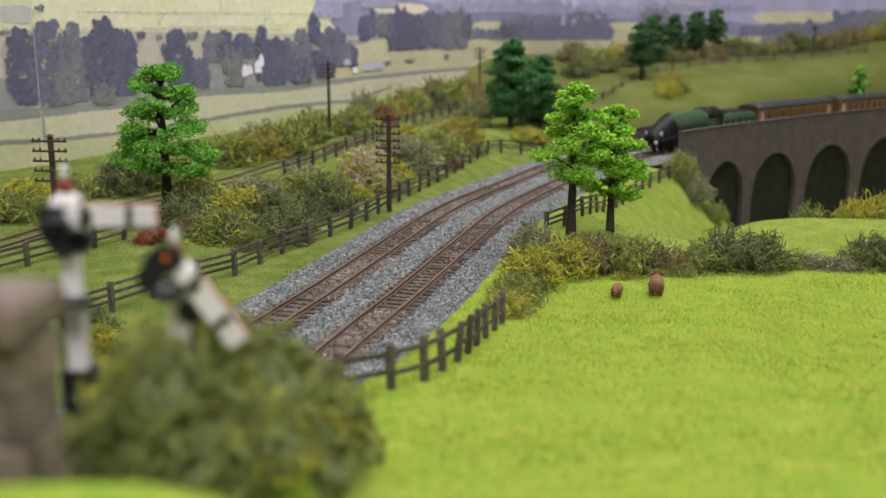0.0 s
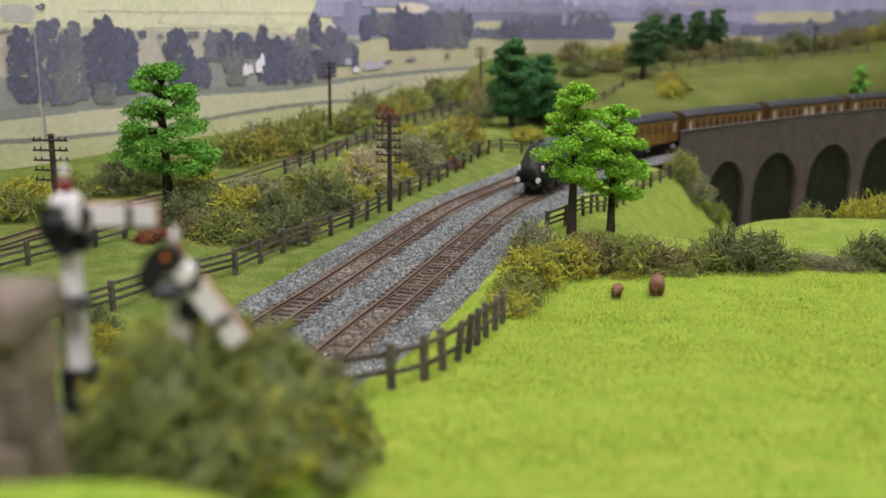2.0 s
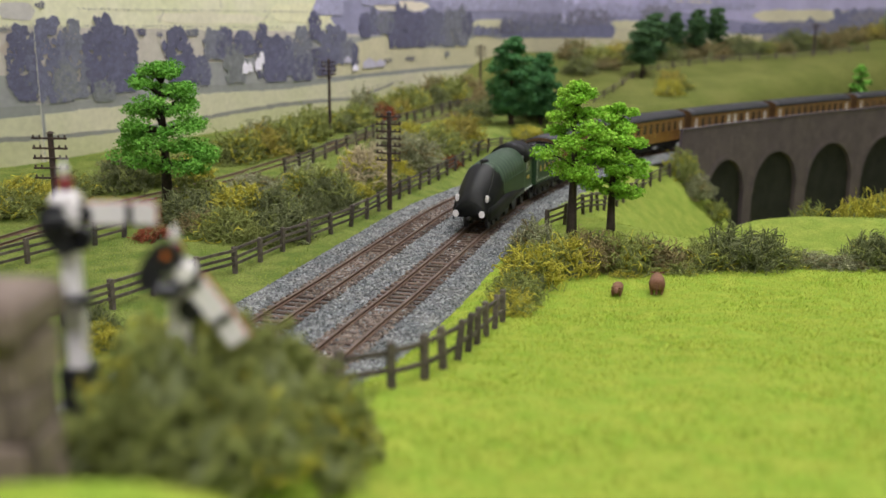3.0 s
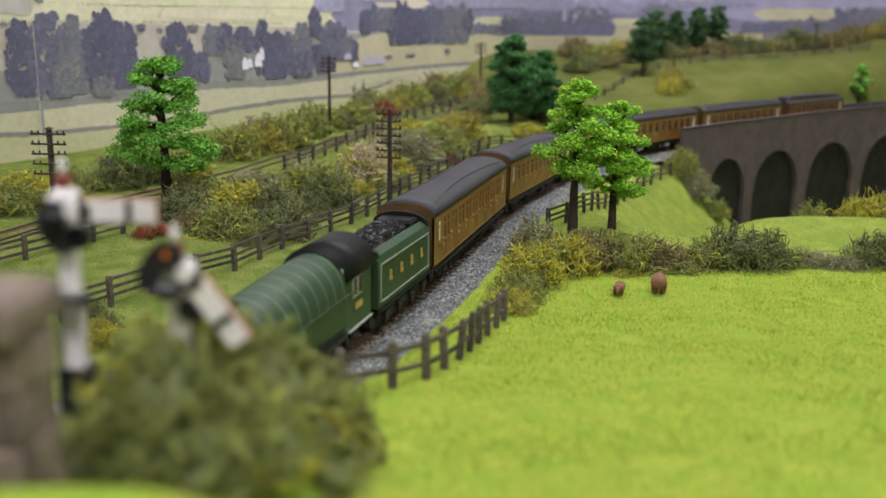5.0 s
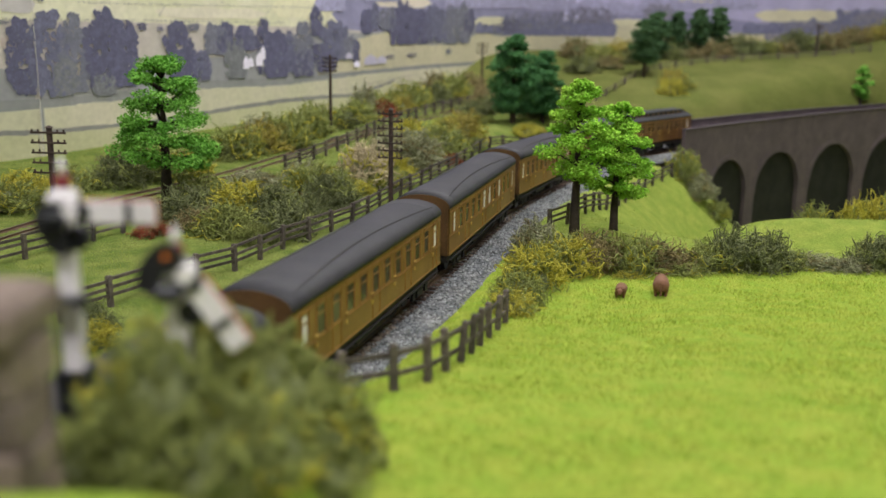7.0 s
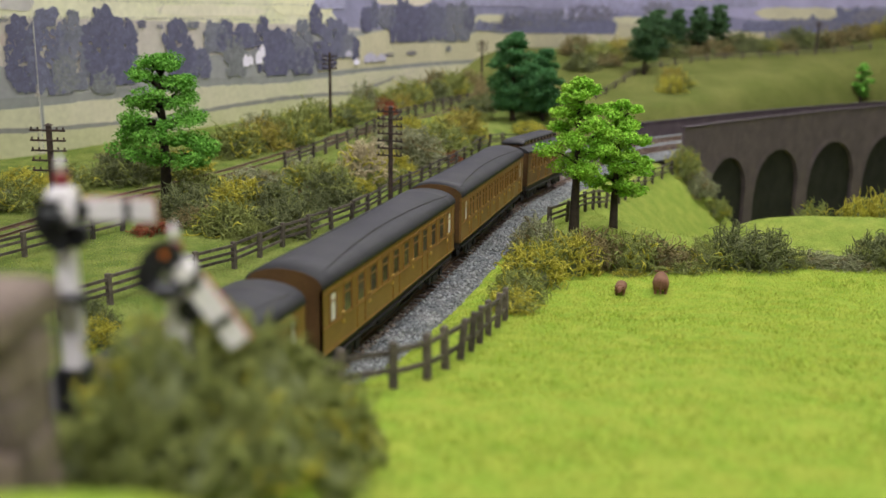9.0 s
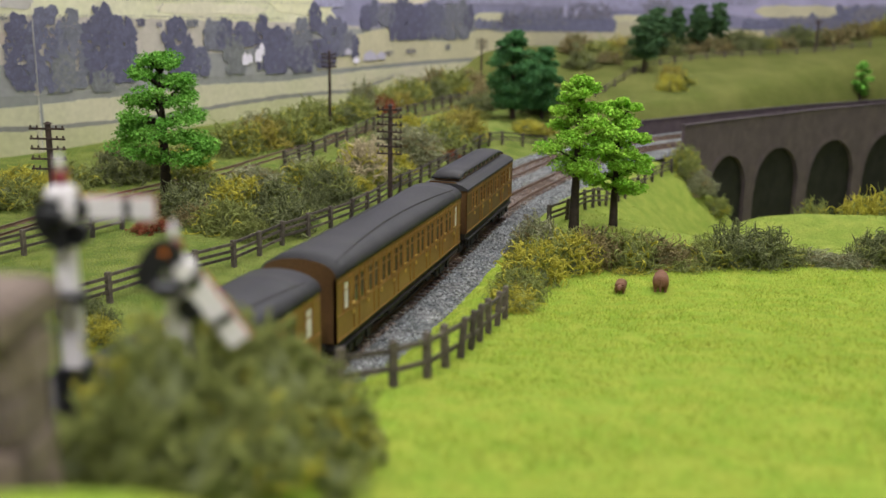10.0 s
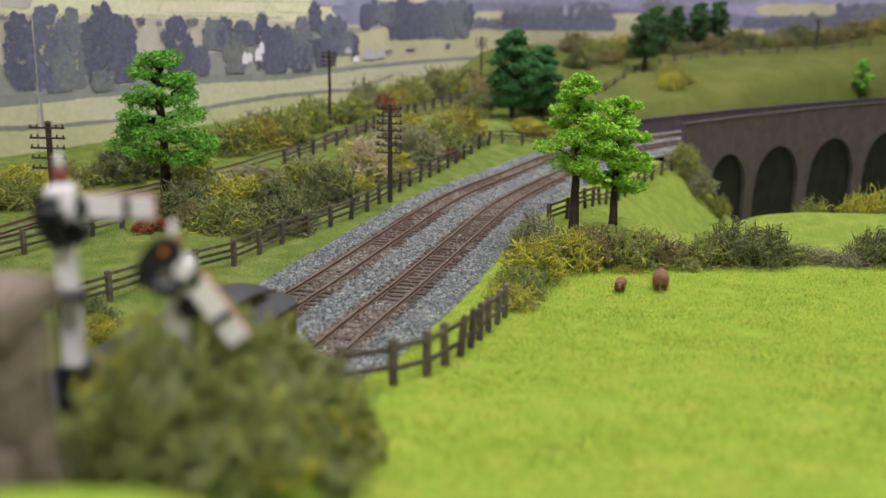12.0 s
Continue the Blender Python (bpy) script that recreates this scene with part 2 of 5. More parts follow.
# ---------- mesh helpers ----------
class Build:
    """Collects vertices and faces; each face carries a material slot."""

    def __init__(self):
        self.v, self.f, self.m = [], [], []

    def quad(self, pts, slot=0):
        i = len(self.v)
        self.v += [tuple(p) for p in pts]
        self.f.append(tuple(range(i, i + len(pts))))
        self.m.append(slot)

    def box(self, cx, cy, cz, sx, sy, sz, slot=0, turn=None, bevel=0.0):
        b = min(bevel, sx * .3, sy * .3, sz * .3)
        i = len(self.v)
        x, y, z = sx / 2, sy / 2, sz / 2
        if b:
            ring = [(-x, -y), (x, -y), (x, y), (-x, y)]
            rows = ((-z, b), (-z + b, 0), (z - b, 0), (z, b))
            pts = [(px - math.copysign(e, px), py - math.copysign(e, py), h) for h, e in rows for px, py in ring]
            faces = [(3, 2, 1, 0), (12, 13, 14, 15)]
            faces += [(r * 4 + k, r * 4 + (k + 1) % 4, r * 4 + 4 + (k + 1) % 4, r * 4 + 4 + k) for r in range(3) for k in range(4)]
        else:
            pts = [(-x, -y, -z), (x, -y, -z), (x, y, -z), (-x, y, -z), (-x, -y, z), (x, -y, z), (x, y, z), (-x, y, z)]
            faces = [(3, 2, 1, 0), (4, 5, 6, 7), (0, 1, 5, 4), (1, 2, 6, 5), (2, 3, 7, 6), (3, 0, 4, 7)]
        for p in pts:
            q = turn @ Vector(p) if turn else p
            self.v.append((q[0] + cx, q[1] + cy, q[2] + cz))
        for f in faces:
            self.f.append(tuple(i + k for k in f))
            self.m.append(slot)
        return self

    def tube(self, pts, radii, sides=6, slot=0, caps=True):
        start = len(self.v)
        pts = [Vector(p) for p in pts]
        for k, p in enumerate(pts):
            d = (pts[min(k + 1, len(pts) - 1)] - pts[max(k - 1, 0)]).normalized()
            a = d.cross(Vector((.31, .95, .11)) if abs(d.y) < .8 else Vector((1, 0, 0))).normalized()
            b = d.cross(a)
            r = radii[k] if isinstance(radii, (list, tuple)) else radii
            for j in range(sides):
                t = 2 * math.pi * j / sides
                self.v.append(tuple(p + (a * math.cos(t) + b * math.sin(t)) * r))
        for k in range(len(pts) - 1):
            for j in range(sides):
                a, b = start + k * sides + j, start + k * sides + (j + 1) % sides
                self.f.append((a, b, b + sides, a + sides))
                self.m.append(slot)
        if caps:
            self.f.append(tuple(start + j for j in reversed(range(sides))))
            self.f.append(tuple(start + (len(pts) - 1) * sides + j for j in range(sides)))
            self.m += [slot, slot]
        return self

    def loft(self, rings, slot=0, closed=True, caps=True, slots=None):
        start, n = len(self.v), len(rings[0])
        for r in rings:
            self.v += [tuple(p) for p in r]
        for k in range(len(rings) - 1):
            for j in range(n if closed else n - 1):
                a, b = start + k * n + j, start + k * n + (j + 1) % n
                self.f.append((a, b, b + n, a + n))
                self.m.append(slots(k, j) if slots else slot)
        if caps:
            self.f.append(tuple(start + j for j in reversed(range(n))))
            self.f.append(tuple(start + (len(rings) - 1) * n + j for j in range(n)))
            self.m += [slot, slot]
        return self

    def ball(self, c, r, seg=10, rings=6, slot=0, squash=(1, 1, 1)):
        rr = []
        for k in range(rings + 1):
            t = math.pi * (k / rings * .98 + .01)
            rr.append([(c[0] + math.sin(t) * math.cos(2 * math.pi * j / seg) * r * squash[0],
                        c[1] + math.sin(t) * math.sin(2 * math.pi * j / seg) * r * squash[1],
                        c[2] - math.cos(t) * r * squash[2]) for j in range(seg)])
        return self.loft(rr, slot)

    def mesh(self, name, mats, smooth_=False):
        me = bpy.data.meshes.new(name)
        me.from_pydata(self.v, [], self.f)
        for m in mats if isinstance(mats, (list, tuple)) else [mats]:
            me.materials.append(m)
        me.polygons.foreach_set("material_index", self.m)
        if smooth_:
            me.polygons.foreach_set("use_smooth", [True] * len(self.f))
        me.validate()
        me.update()
        return me


def part(name, b, mats, parent=None, label="", smooth_=False, at=None):
    """One mesh object, under a thing or part where parent is given."""
    me = b if isinstance(b, bpy.types.Mesh) else b.mesh(name, mats, smooth_)
    ob = new(name, me)
    if at is not None:
        ob.matrix_basis = at
    if parent:
        ob.parent = parent
    if label:
        ob["label"] = label
    return ob


def thing(name, label, category, group="", at=None, kind=""):
    ob = new(name)
    ob.empty_display_size = .01
    if at is not None:
        ob.matrix_basis = at
    return tagged(ob, label, category, group, kind)




# ---------- room and ground ----------
def room():
    x0, x1, y0, y1, z0, z1 = -1.32, 2.82, -1.82, 3.24, -.95, 1.6
    for name, cx, cy, sx, sy in (("wall_west", x0 - .05, (y0 + y1) / 2, .1, y1 - y0), ("wall_east", x1 + .05, (y0 + y1) / 2, .1, y1 - y0),
                                 ("wall_south", (x0 + x1) / 2, y0 - .05, x1 - x0 + .2, .1), ("wall_north", (x0 + x1) / 2, y1 + .05, x1 - x0 + .2, .1)):
        tagged(part(name, Build().box(cx, cy, (z0 + z1) / 2, sx, sy, z1 - z0), ROOM_WHITE), "plain off-white painted wall of the layout room", "wall", kind="structure")
    tagged(part("floor", Build().box((x0 + x1) / 2, (y0 + y1) / 2, z0 - .05, x1 - x0 + .2, y1 - y0 + .2, .1), FLOORING), "plain dull floor of the layout room", "floor", kind="structure")
    tagged(part("ceiling", Build().box((x0 + x1) / 2, (y0 + y1) / 2, z1 + .05, x1 - x0 + .2, y1 - y0 + .2, .1), ROOM_WHITE), "plain white ceiling of the layout room", "ceiling", kind="structure")
    for x, y in ((.1, -.45), (.55, 1.55)):
        lamp = thing("ceiling_light", "long white ceiling light with glowing diffuser", "ceiling light", "ceiling lights", pose(x, y, 1.6))
        part("housing", Build().box(0, 0, -.02, 1.56, .41, .038, bevel=.006), WHITE, lamp)
        part("diffuser", Build().box(0, 0, -.046, 1.5, .35, .012, bevel=.004), LAMP_FACE, lamp, "glowing white diffuser")


def ground():
    step = .0125
    nx, ny = int(4.1 / step), int(5.0 / step)
    b = Build()
    for j in range(ny + 1):
        y = -1.8 + j * step
        for i in range(nx + 1):
            x = -1.3 + i * step
            z = height(x, y) + .0009 * noise.noise((x * 22, y * 22, 0)) + .0004 * noise.noise((x * 60, y * 60, 3))
            b.v.append((x, y, z))
    w = nx + 1
    for j in range(ny):
        for i in range(nx):
            a = j * w + i
            b.f.append((a, a + 1, a + w + 1, a + w))
            x, y = -1.3 + i * step, -1.8 + j * step
            d = main_line.side(x, y)[0] + .012 * noise.noise((x * 12, y * 12, 2))
            b.m.append((2 if x * .45 + y > 1.72 else 1) if d < -.03 else (3 if y + .012 * noise.noise((x * 9, y * 9, 6)) > .735 else 0))
    tagged(part("ground", b, [GRASS, VERGE, HILL, VALLEY], smooth_=True), "bright green static-grass scenery with slopes and a field", "ground", kind="structure")


def in_fan(x, y, margin=.06):
    """Inside the wedge of land in front of the south edge that the layout shows."""
    return y > .12 and abs(x) < y * .49 + margin


def grass_fibres():
    rng = random.Random(5)
    near, verge = Build(), Build()
    n = 0
    while n < 210000:
        k = rng.random()
        if k < .62:
            y = .2 + .55 * rng.random() ** 1.2
            x = rng.uniform(-.12, .42)
        else:
            x, y = rng.uniform(-.5, .7), rng.uniform(.45, 1.6)
        n += 1
        if not in_fan(x, y):
            continue
        d, s = main_line.side(x, y)
        if -SPACING - .044 < d < .036:
            continue
        if abs(upper_line.side(x, y)[0]) < .02:
            continue
        if noise.noise((x * 45, y * 45, 9)) < -.42:
            continue
        z = height(x, y) - .0006
        h, t = rng.uniform(.0009, .0030), rng.uniform(0, 6.283)
        wx, wy = math.cos(t) * .00028, math.sin(t) * .00028
        lx, ly = rng.gauss(0, .0011), rng.gauss(0, .0011)
        (verge if d < 0 or y > .74 else near).quad(((x - wx, y - wy, z), (x + wx, y + wy, z), (x + lx, y + ly, z + h)))
    tagged(part("static_grass", near, BLADE), "short bright green and yellowish static grass fibres on the field", "grass", kind="stuff")
    tagged(part("verge_grass", verge, VERGE_BLADE), "short dull green static grass fibres beside the line", "grass", kind="stuff")


# ---------- permanent way ----------
def strip(line, offsets, s0, s1, step, lift):
    """A sheet swept along a line through (offset, z) pairs."""
    rings, s = [], s0
    while s <= s1 + 1e-6:
        ring = []
        for o, z in offsets:
            x, y, _ = line.at(s, o)
            ring.append((x, y, z + lift(s, y)))
        rings.append(ring)
        s += step
    return rings


def track_bed():
    b = Build()
    lift = lambda s, y: rise(s)
    b.loft(strip(main_line, [(.044, -.0085), (.034, -.0038), (-.098, -.0038), (-.112, -.0085)], .2, 5.5, .02, lift), closed=False, caps=False)
    tagged(part("track_bed", b, BALLAST), "grey ballast bed under the double track", "track bed", kind="structure")
    b = Build()
    b.loft(strip(upper_line, [(.024, -.006), (.018, -.003), (-.018, -.003), (-.024, -.006)], .1, upper_line.length - .02, .02, lambda s, y: upper_rise(y)), closed=False, caps=False)
    tagged(part("upper_track_bed", b, BALLAST), "grey-brown ballast bed of the single upper line", "track bed", kind="structure")


def railway_track(line, off, s0, s1, lift, label, pitch=.0088, seen=(1.95, 3.45)):
    track = thing("railway_track", label, "railway track", "running lines")
    g = .0187
    for side in (-1, 1):
        o = off + side * g / 2
        foot, head = Build(), Build()
        foot.loft(strip(line, [(o - .0016, -.0028), (o - .0016, -.0021), (o - .0006, -.0018), (o - .0006, -.0006), (o + .0006, -.0006), (o + .0006, -.0018), (o + .0016, -.0021), (o + .0016, -.0028)], s0, s1, .012, lift), closed=False, caps=False)
        head.loft(strip(line, [(o - .0009, -.0008), (o - .0009, -.0001), (o - .0006, .0), (o + .0006, .0), (o + .0009, -.0001), (o + .0009, -.0008)], s0, s1, .012, lift), closed=False, caps=False)
        rail = part("rail", foot, RUST, track, "rusty brown rail")
        part("rail_head", head, RAIL_HEAD, rail, "worn rail head")
    sleeper = Build().box(0, 0, -.0037, .0335, .0038, .0024, bevel=.0004).mesh("sleeper", SLEEPER)
    rest = Build()
    rng = random.Random(int(s0 * 100) + int(off * 1000))
    s = s0
    while s < s1:
        x, y, a = line.at(s, off)
        m = Matrix.Translation((x, y, lift(s, y))) @ Matrix.Rotation(a - math.pi / 2 + rng.gauss(0, .02), 4, "Z")
        if seen[0] < s < seen[1]:
            part("sleeper", sleeper, None, track, at=m)
        else:
            rest.box(x, y, lift(s, y) - .0037, .0335, .0036, .0022, turn=m.to_3x3())
        s += pitch
    if rest.f:
        tagged(part("far_sleepers", rest, SLEEPER, track), kind="stuff")


def chips():
    """Loose stone ballast between and beside the rails."""
    rng = random.Random(11)
    b = Build()
    for _ in range(85000):
        s = 1.95 + 1.55 * rng.random() ** 1.25
        o = rng.uniform(-.120, .050)
        ragged = .010 * noise.noise((s * 22, 1 if o > 0 else 7, 2)) + .005 * noise.noise((s * 70, 3, 2))
        if o > .041 + ragged or o < -.109 - ragged:
            continue
        near_sleeper = any(abs(o - c) < .0175 for c in (0, -SPACING))
        bare = noise.noise((s * 7, 4 if o > -.03 else 9, 4)) > -.02
        near_rail = any(abs(abs(o - c) - .0093) < .0011 for c in (0, -SPACING))
        if near_rail or (near_sleeper and bare and rng.random() < .86):
            continue
        x, y, _ = main_line.at(s, o)
        edge = max(0, o - .034, -.098 - o)
        z = rise(s) - .0034 - edge * .5
        if near_sleeper:
            z += .0004
        r = rng.uniform(.0007, .0017)
        i = len(b.v)
        for dx, dy, dz in ((1, 0, 0), (-1, 0, 0), (0, 1, 0), (0, -1, 0), (0, 0, 1), (0, 0, -.6)):
            b.v.append((x + (dx + rng.uniform(-.45, .45)) * r, y + (dy + rng.uniform(-.45, .45)) * r, z + (dz + rng.uniform(-.3, .3)) * r * .75))
        for f in ((0, 2, 4), (2, 1, 4), (1, 3, 4), (3, 0, 4), (2, 0, 5), (1, 2, 5), (3, 1, 5), (0, 3, 5)):
            b.f.append(tuple(i + k for k in f))
            b.m.append(1 if near_sleeper and i % 5 else 0)
    tagged(part("ballast", b, [STONE_CHIP, DIRTY_CHIP]), "loose grey granite chippings between and beside the rails", "ballast", kind="stuff")


# ---------- viaduct ----------
def viaduct():
    ob = thing("viaduct", "long dark sooty brick viaduct with round arches", "viaduct", kind="structure")
    s0, s1 = 3.25, 5.45
    near, far, foot = .0475, -.116, -.27
    lift = lambda s: rise(s)
    bays = [(3.396, .126), (3.557, .138), (3.736, .148), (3.919, .150)]
    crown = -.022
    while bays[-1][0] < s1 - .3:
        bays.append((bays[-1][0] + .186, .150))

    def low(s):
        for c, w in bays:
            e = abs(s - c) / (w / 2)
            if e < 1:
                return lift(c) + crown - w / 2 + math.sqrt(1 - e * e) * w * .5
        return foot

    def pt(s, o, z):
        x, y, _ = main_line.at(s, o)
        return (x, y, z)
    cuts = {s0, s1}
    for c, w in bays:
        for k in range(17):
            cuts.add(c - math.cos(math.pi * k / 16) * w / 2)
    s = s0
    while s < s1:
        cuts.add(s)
        s += .03
    cuts = sorted(cuts)
    top = -.006
    wall = Build()
    soffit = Build()
    for a, c in zip(cuts, cuts[1:]):
        if c - a < 1e-5:
            continue
        m = (a + c) / 2
        inside = any(abs(m - q) < w / 2 for q, w in bays)
        za, zc = (low(a), low(c)) if inside else (foot, foot)
        if inside:
            edge = [next((lift(q) + crown - w / 2 for q, w in bays if abs(abs(e - q) - w / 2) < 1e-6), None) for e in (a, c)]
            za, zc = edge[0] if edge[0] is not None else za, edge[1] if edge[1] is not None else zc
            soffit.quad((pt(a, near, za), pt(c, near, zc), pt(c, far, zc), pt(a, far, za)))
        wall.quad((pt(a, near, za), pt(c, near, zc), pt(c, near, lift(c) + top), pt(a, near, lift(a) + top)))
        wall.quad((pt(c, far, zc), pt(a, far, za), pt(a, far, lift(a) + top), pt(c, far, lift(c) + top)))
    for c, w in bays:
        for e in (c - w / 2, c + w / 2):
            soffit.quad((pt(e, near, foot), pt(e, far, foot), pt(e, far, lift(c) + crown - w / 2), pt(e, near, lift(c) + crown - w / 2)))
    wall.quad((pt(s0, near, foot), pt(s0, far, foot), pt(s0, far, lift(s0) + top), pt(s0, near, lift(s0) + top)))
    part("wall", wall, BRICK, ob)
    part("arch_lining", soffit, BRICK, ob)
    deck = Build().loft(strip(main_line, [(near - .001, -.0095), (near - .001, -.006), (far + .001, -.006), (far + .001, -.0095)], s0, s1, .03, lambda s, y: rise(s)))
    part("deck", deck, BRICK, ob)
    for side, o, t in ((1, near, .005), (-1, far, .005)):
        i, e = (o - t, o) if side > 0 else (o, o + t)
        h = .0345 if side > 0 else .020
        part("parapet", Build().loft(strip(main_line, [(i, -.006), (e, -.006), (e, h), (i, h)], s0, s1, .03, lambda s, y: rise(s))), BRICK, ob)
        s = s0
        while s < 4.9:
            x, y, a = main_line.at(s + .012, (i + e) / 2)
            part("coping_stone", Build().box(0, 0, 0, t + .003, .0236, .002, bevel=.0004) if s == s0 else stone, COPING, ob, at=Matrix.Translation((x, y, rise(s) + h + .001)) @ Matrix.Rotation(a - math.pi / 2, 4, "Z"))
            if s == s0:
                stone = bpy.data.objects["coping_stone"].data
            s += .024
    for c, w in bays:
        if c > 4.4:
            break
        arch = Build()
        rings = []
        for k in range(21):
            t = math.pi * k / 20
            rings.append([pt(c - math.cos(t) * r, near + e, lift(c) + crown - w / 2 + math.sin(t) * r) for r, e in ((w / 2 - .001, -.001), (w / 2 - .001, .0009), (w / 2 + .007, .0009), (w / 2 + .007, -.001))])
        arch.loft(rings)
        part("arch_ring", arch, BRICK, ob)
        # black sheet added just behind the arch mouth so the opening reads dark
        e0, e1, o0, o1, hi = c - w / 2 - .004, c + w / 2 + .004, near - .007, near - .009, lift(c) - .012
        dark_sheet = Build().loft([[pt(e0, o0, z), pt(c, o0, z), pt(e1, o0, z), pt(e1, o1, z), pt(c, o1, z), pt(e0, o1, z)] for z in (foot, hi)])
        part("backing_card", dark_sheet, ARCH_DARK, ob, "black sheet added behind the arch to darken its opening")




# ---------- the train: local +y is the way it runs, z = 0 on the rails ----------
def wheel_set(parent, y, r, gauge=.0187, spokes=False):
    for side in (-1, 1):
        x = side * gauge / 2
        wheel = part("wheel", Build().tube(((x - .0012, y, r), (x + .0012, y, r)), r, 16), STEEL, parent)
        part("boss", Build().tube(((x + side * .0011, y, r), (x + side * .0019, y, r)), r * .35, 8), UNDER, wheel)


def bogie(parent, y, span=.028, r=.0070):
    frame_ = Build()
    for side in (-1, 1):
        frame_.box(side * .0145, y, .0086, .0016, span + .013, .0045, bevel=.0004)
        for k in (-1, 1):
            frame_.box(side * .0154, y + k * span / 2, .0062, .0016, .005, .0052, bevel=.0005)
        frame_.box(side * .0152, y, .0056, .0014, .012, .0045, bevel=.0005)
    frame_.box(0, y, .0098, .029, .008, .0035)
    bg = part("bogie", frame_, UNDER, parent, "black bogie")
    for k in (-1, 1):
        wheel_set(bg, y + k * span / 2, r)
    return bg


def roof_ring(y, w, eave, crown, n=12, grow=0.0):
    return [(math.cos(math.pi * k / n) * (w + grow), y, eave + math.sin(math.pi * k / n) ** .85 * (crown - eave) + grow) for k in range(n + 1)]


def coach_side(th, side, length, w, z0, z1, windows, blinds, wz0, wz1, mat_):
    """One wooden side with window openings, panes behind them, beading and door furniture."""
    x = side * (w - .0007)
    b = Build()
    half = length / 2
    b.box(x, 0, (z0 + wz0) / 2, .0014, length, wz0 - z0)
    b.box(x, 0, (wz1 + z1) / 2, .0014, length, z1 - wz1)
    edge = -half
    for c, ww in windows:
        if c - ww / 2 - edge > 1e-5:
            b.box(x, (edge + c - ww / 2) / 2, (wz0 + wz1) / 2, .0014, c - ww / 2 - edge, wz1 - wz0)
        edge = c + ww / 2
    b.box(x, (edge + half) / 2, (wz0 + wz1) / 2, .0014, half - edge, wz1 - wz0)
    wall = part("side_panel", b, mat_, th)
    bead = Build()
    xe = side * (w + .0002)
    for z in (wz0 - .0016, wz1 + .0018, z0 + .0012):
        bead.box(xe, 0, z, .0005, length - .001, .0006)
    for i, (c, ww) in enumerate(windows):
        for e in (-1, 1):
            low = z0 + .0015 if i % 3 == 0 else wz0 - .0016
            bead.box(xe, c + e * (ww / 2 + .0009), (low + z1 - .0015) / 2, .0005, .0005, z1 - .0015 - low)
    part("beading", bead, BEAD, wall, "lighter teak beading")
    for i, (c, ww) in enumerate(windows):
        pane = part("window", Build().box(side * (w - .0004), c, (wz0 + wz1) / 2, .0004, ww + .0004, wz1 - wz0 + .0004), BLIND if i in blinds else GLASS, wall, "white blind in the window" if i in blinds else "")
        part("sash", Build().box(side * (w - .0002), c, wz0 + (wz1 - wz0) * .72, .0005, ww, .0006), BEAD, pane)
    for i in range(0, len(windows), 2):
        c, ww = windows[i]
        part("door_handle", Build().box(side * (w + .0005), c + ww / 2 + .0025, wz0 - .004, .0009, .0011, .0022, bevel=.0002), GILT, wall, "gilt door handle")
        part("grab_rail", Build().box(side * (w + .0005), c + ww / 2 + .0025, wz0 + .0005, .0009, .0026, .0009, bevel=.0002), GILT, wall, "gilt grab rail")


def coach(name, label, windows, blinds, length=.2450):
    th = thing(name, label, "railway coach", "coaches of the train")
    w, z0, eave, crown = .0182, .0158, .0484, .0575
    for side in (-1, 1):
        coach_side(th, side, length, w, z0, eave, windows, blinds, .0308, .0440, TEAK)
    for e in (-1, 1):
        y = e * (length / 2 - .0006)
        ring = [(p[0], p[2]) for p in roof_ring(0, w, eave, crown)]
        pts = [(-w, z0), (w, z0)] + ring
        b = Build()
        b.loft([[(x, y - .0006, z) for x, z in pts], [(x, y + .0006, z) for x, z in pts]])
        end = part("end_wall", b, TEAK_END, th, "plain dark teak coach end")
        part("gangway", Build().box(0, e * (length / 2 + .002), .0310, .0125, .004, .027, bevel=.001), UNDER, end, "black gangway bellows")
        part("buffer", Build().tube(((-.0115, e * length / 2, .014), (-.0115, e * (length / 2 + .004), .014)), .0018, 8), UNDER, end)
        part("buffer", Build().tube(((.0115, e * length / 2, .014), (.0115, e * (length / 2 + .004), .014)), .0018, 8), UNDER, end)
    rings = []
    for k in range(15):
        y = -length / 2 + .0006 + (length - .0012) * k / 14
        rings.append(roof_ring(y, w, eave, crown, 12, .0008) + [(-w + .001, y, eave - .0004), (w - .001, y, eave - .0004)])
    roof = part("roof", Build().loft(rings), ROOF, th, "dark grey arched roof", True)
    gut = Build()
    for side in (-1, 1):
        gut.tube([(side * (.0150 - .0055 * math.sin(math.pi * k / 12)), (-.5 + k / 12) * length * .92, eave + (math.sqrt(max(0, 1 - ((.0150 - .0055 * math.sin(math.pi * k / 12)) / w) ** 2)) ** .85) * (crown - eave) + .0011) for k in range(13)], .0004, 4)
    part("rain_strip", gut, UNDER, roof, "thin curved rain strip")
    part("underframe", Build().box(0, 0, .0135, .0335, length - .002, .0048, bevel=.0004).box(.012, .0, .0088, .005, .045, .0065, bevel=.0005).box(-.012, .01, .0088, .005, .04, .0065, bevel=.0005), UNDER, th, "black underframe and battery boxes")
    for side in (-1, 1):
        part("footboard", Build().box(side * .0172, 0, .0118, .0022, length - .01, .0007), UNDER, th)
        part("truss_rod", Build().tube([(side * .0145, -.06, .0095), (side * .0145, -.025, .0045), (side * .0145, .025, .0045), (side * .0145, .06, .0095)], .0005, 5), UNDER, th)
    for y in (-.083, .083):
        bogie(th, y)
    th.scale = (1.10, .980, 1.03)
    return th


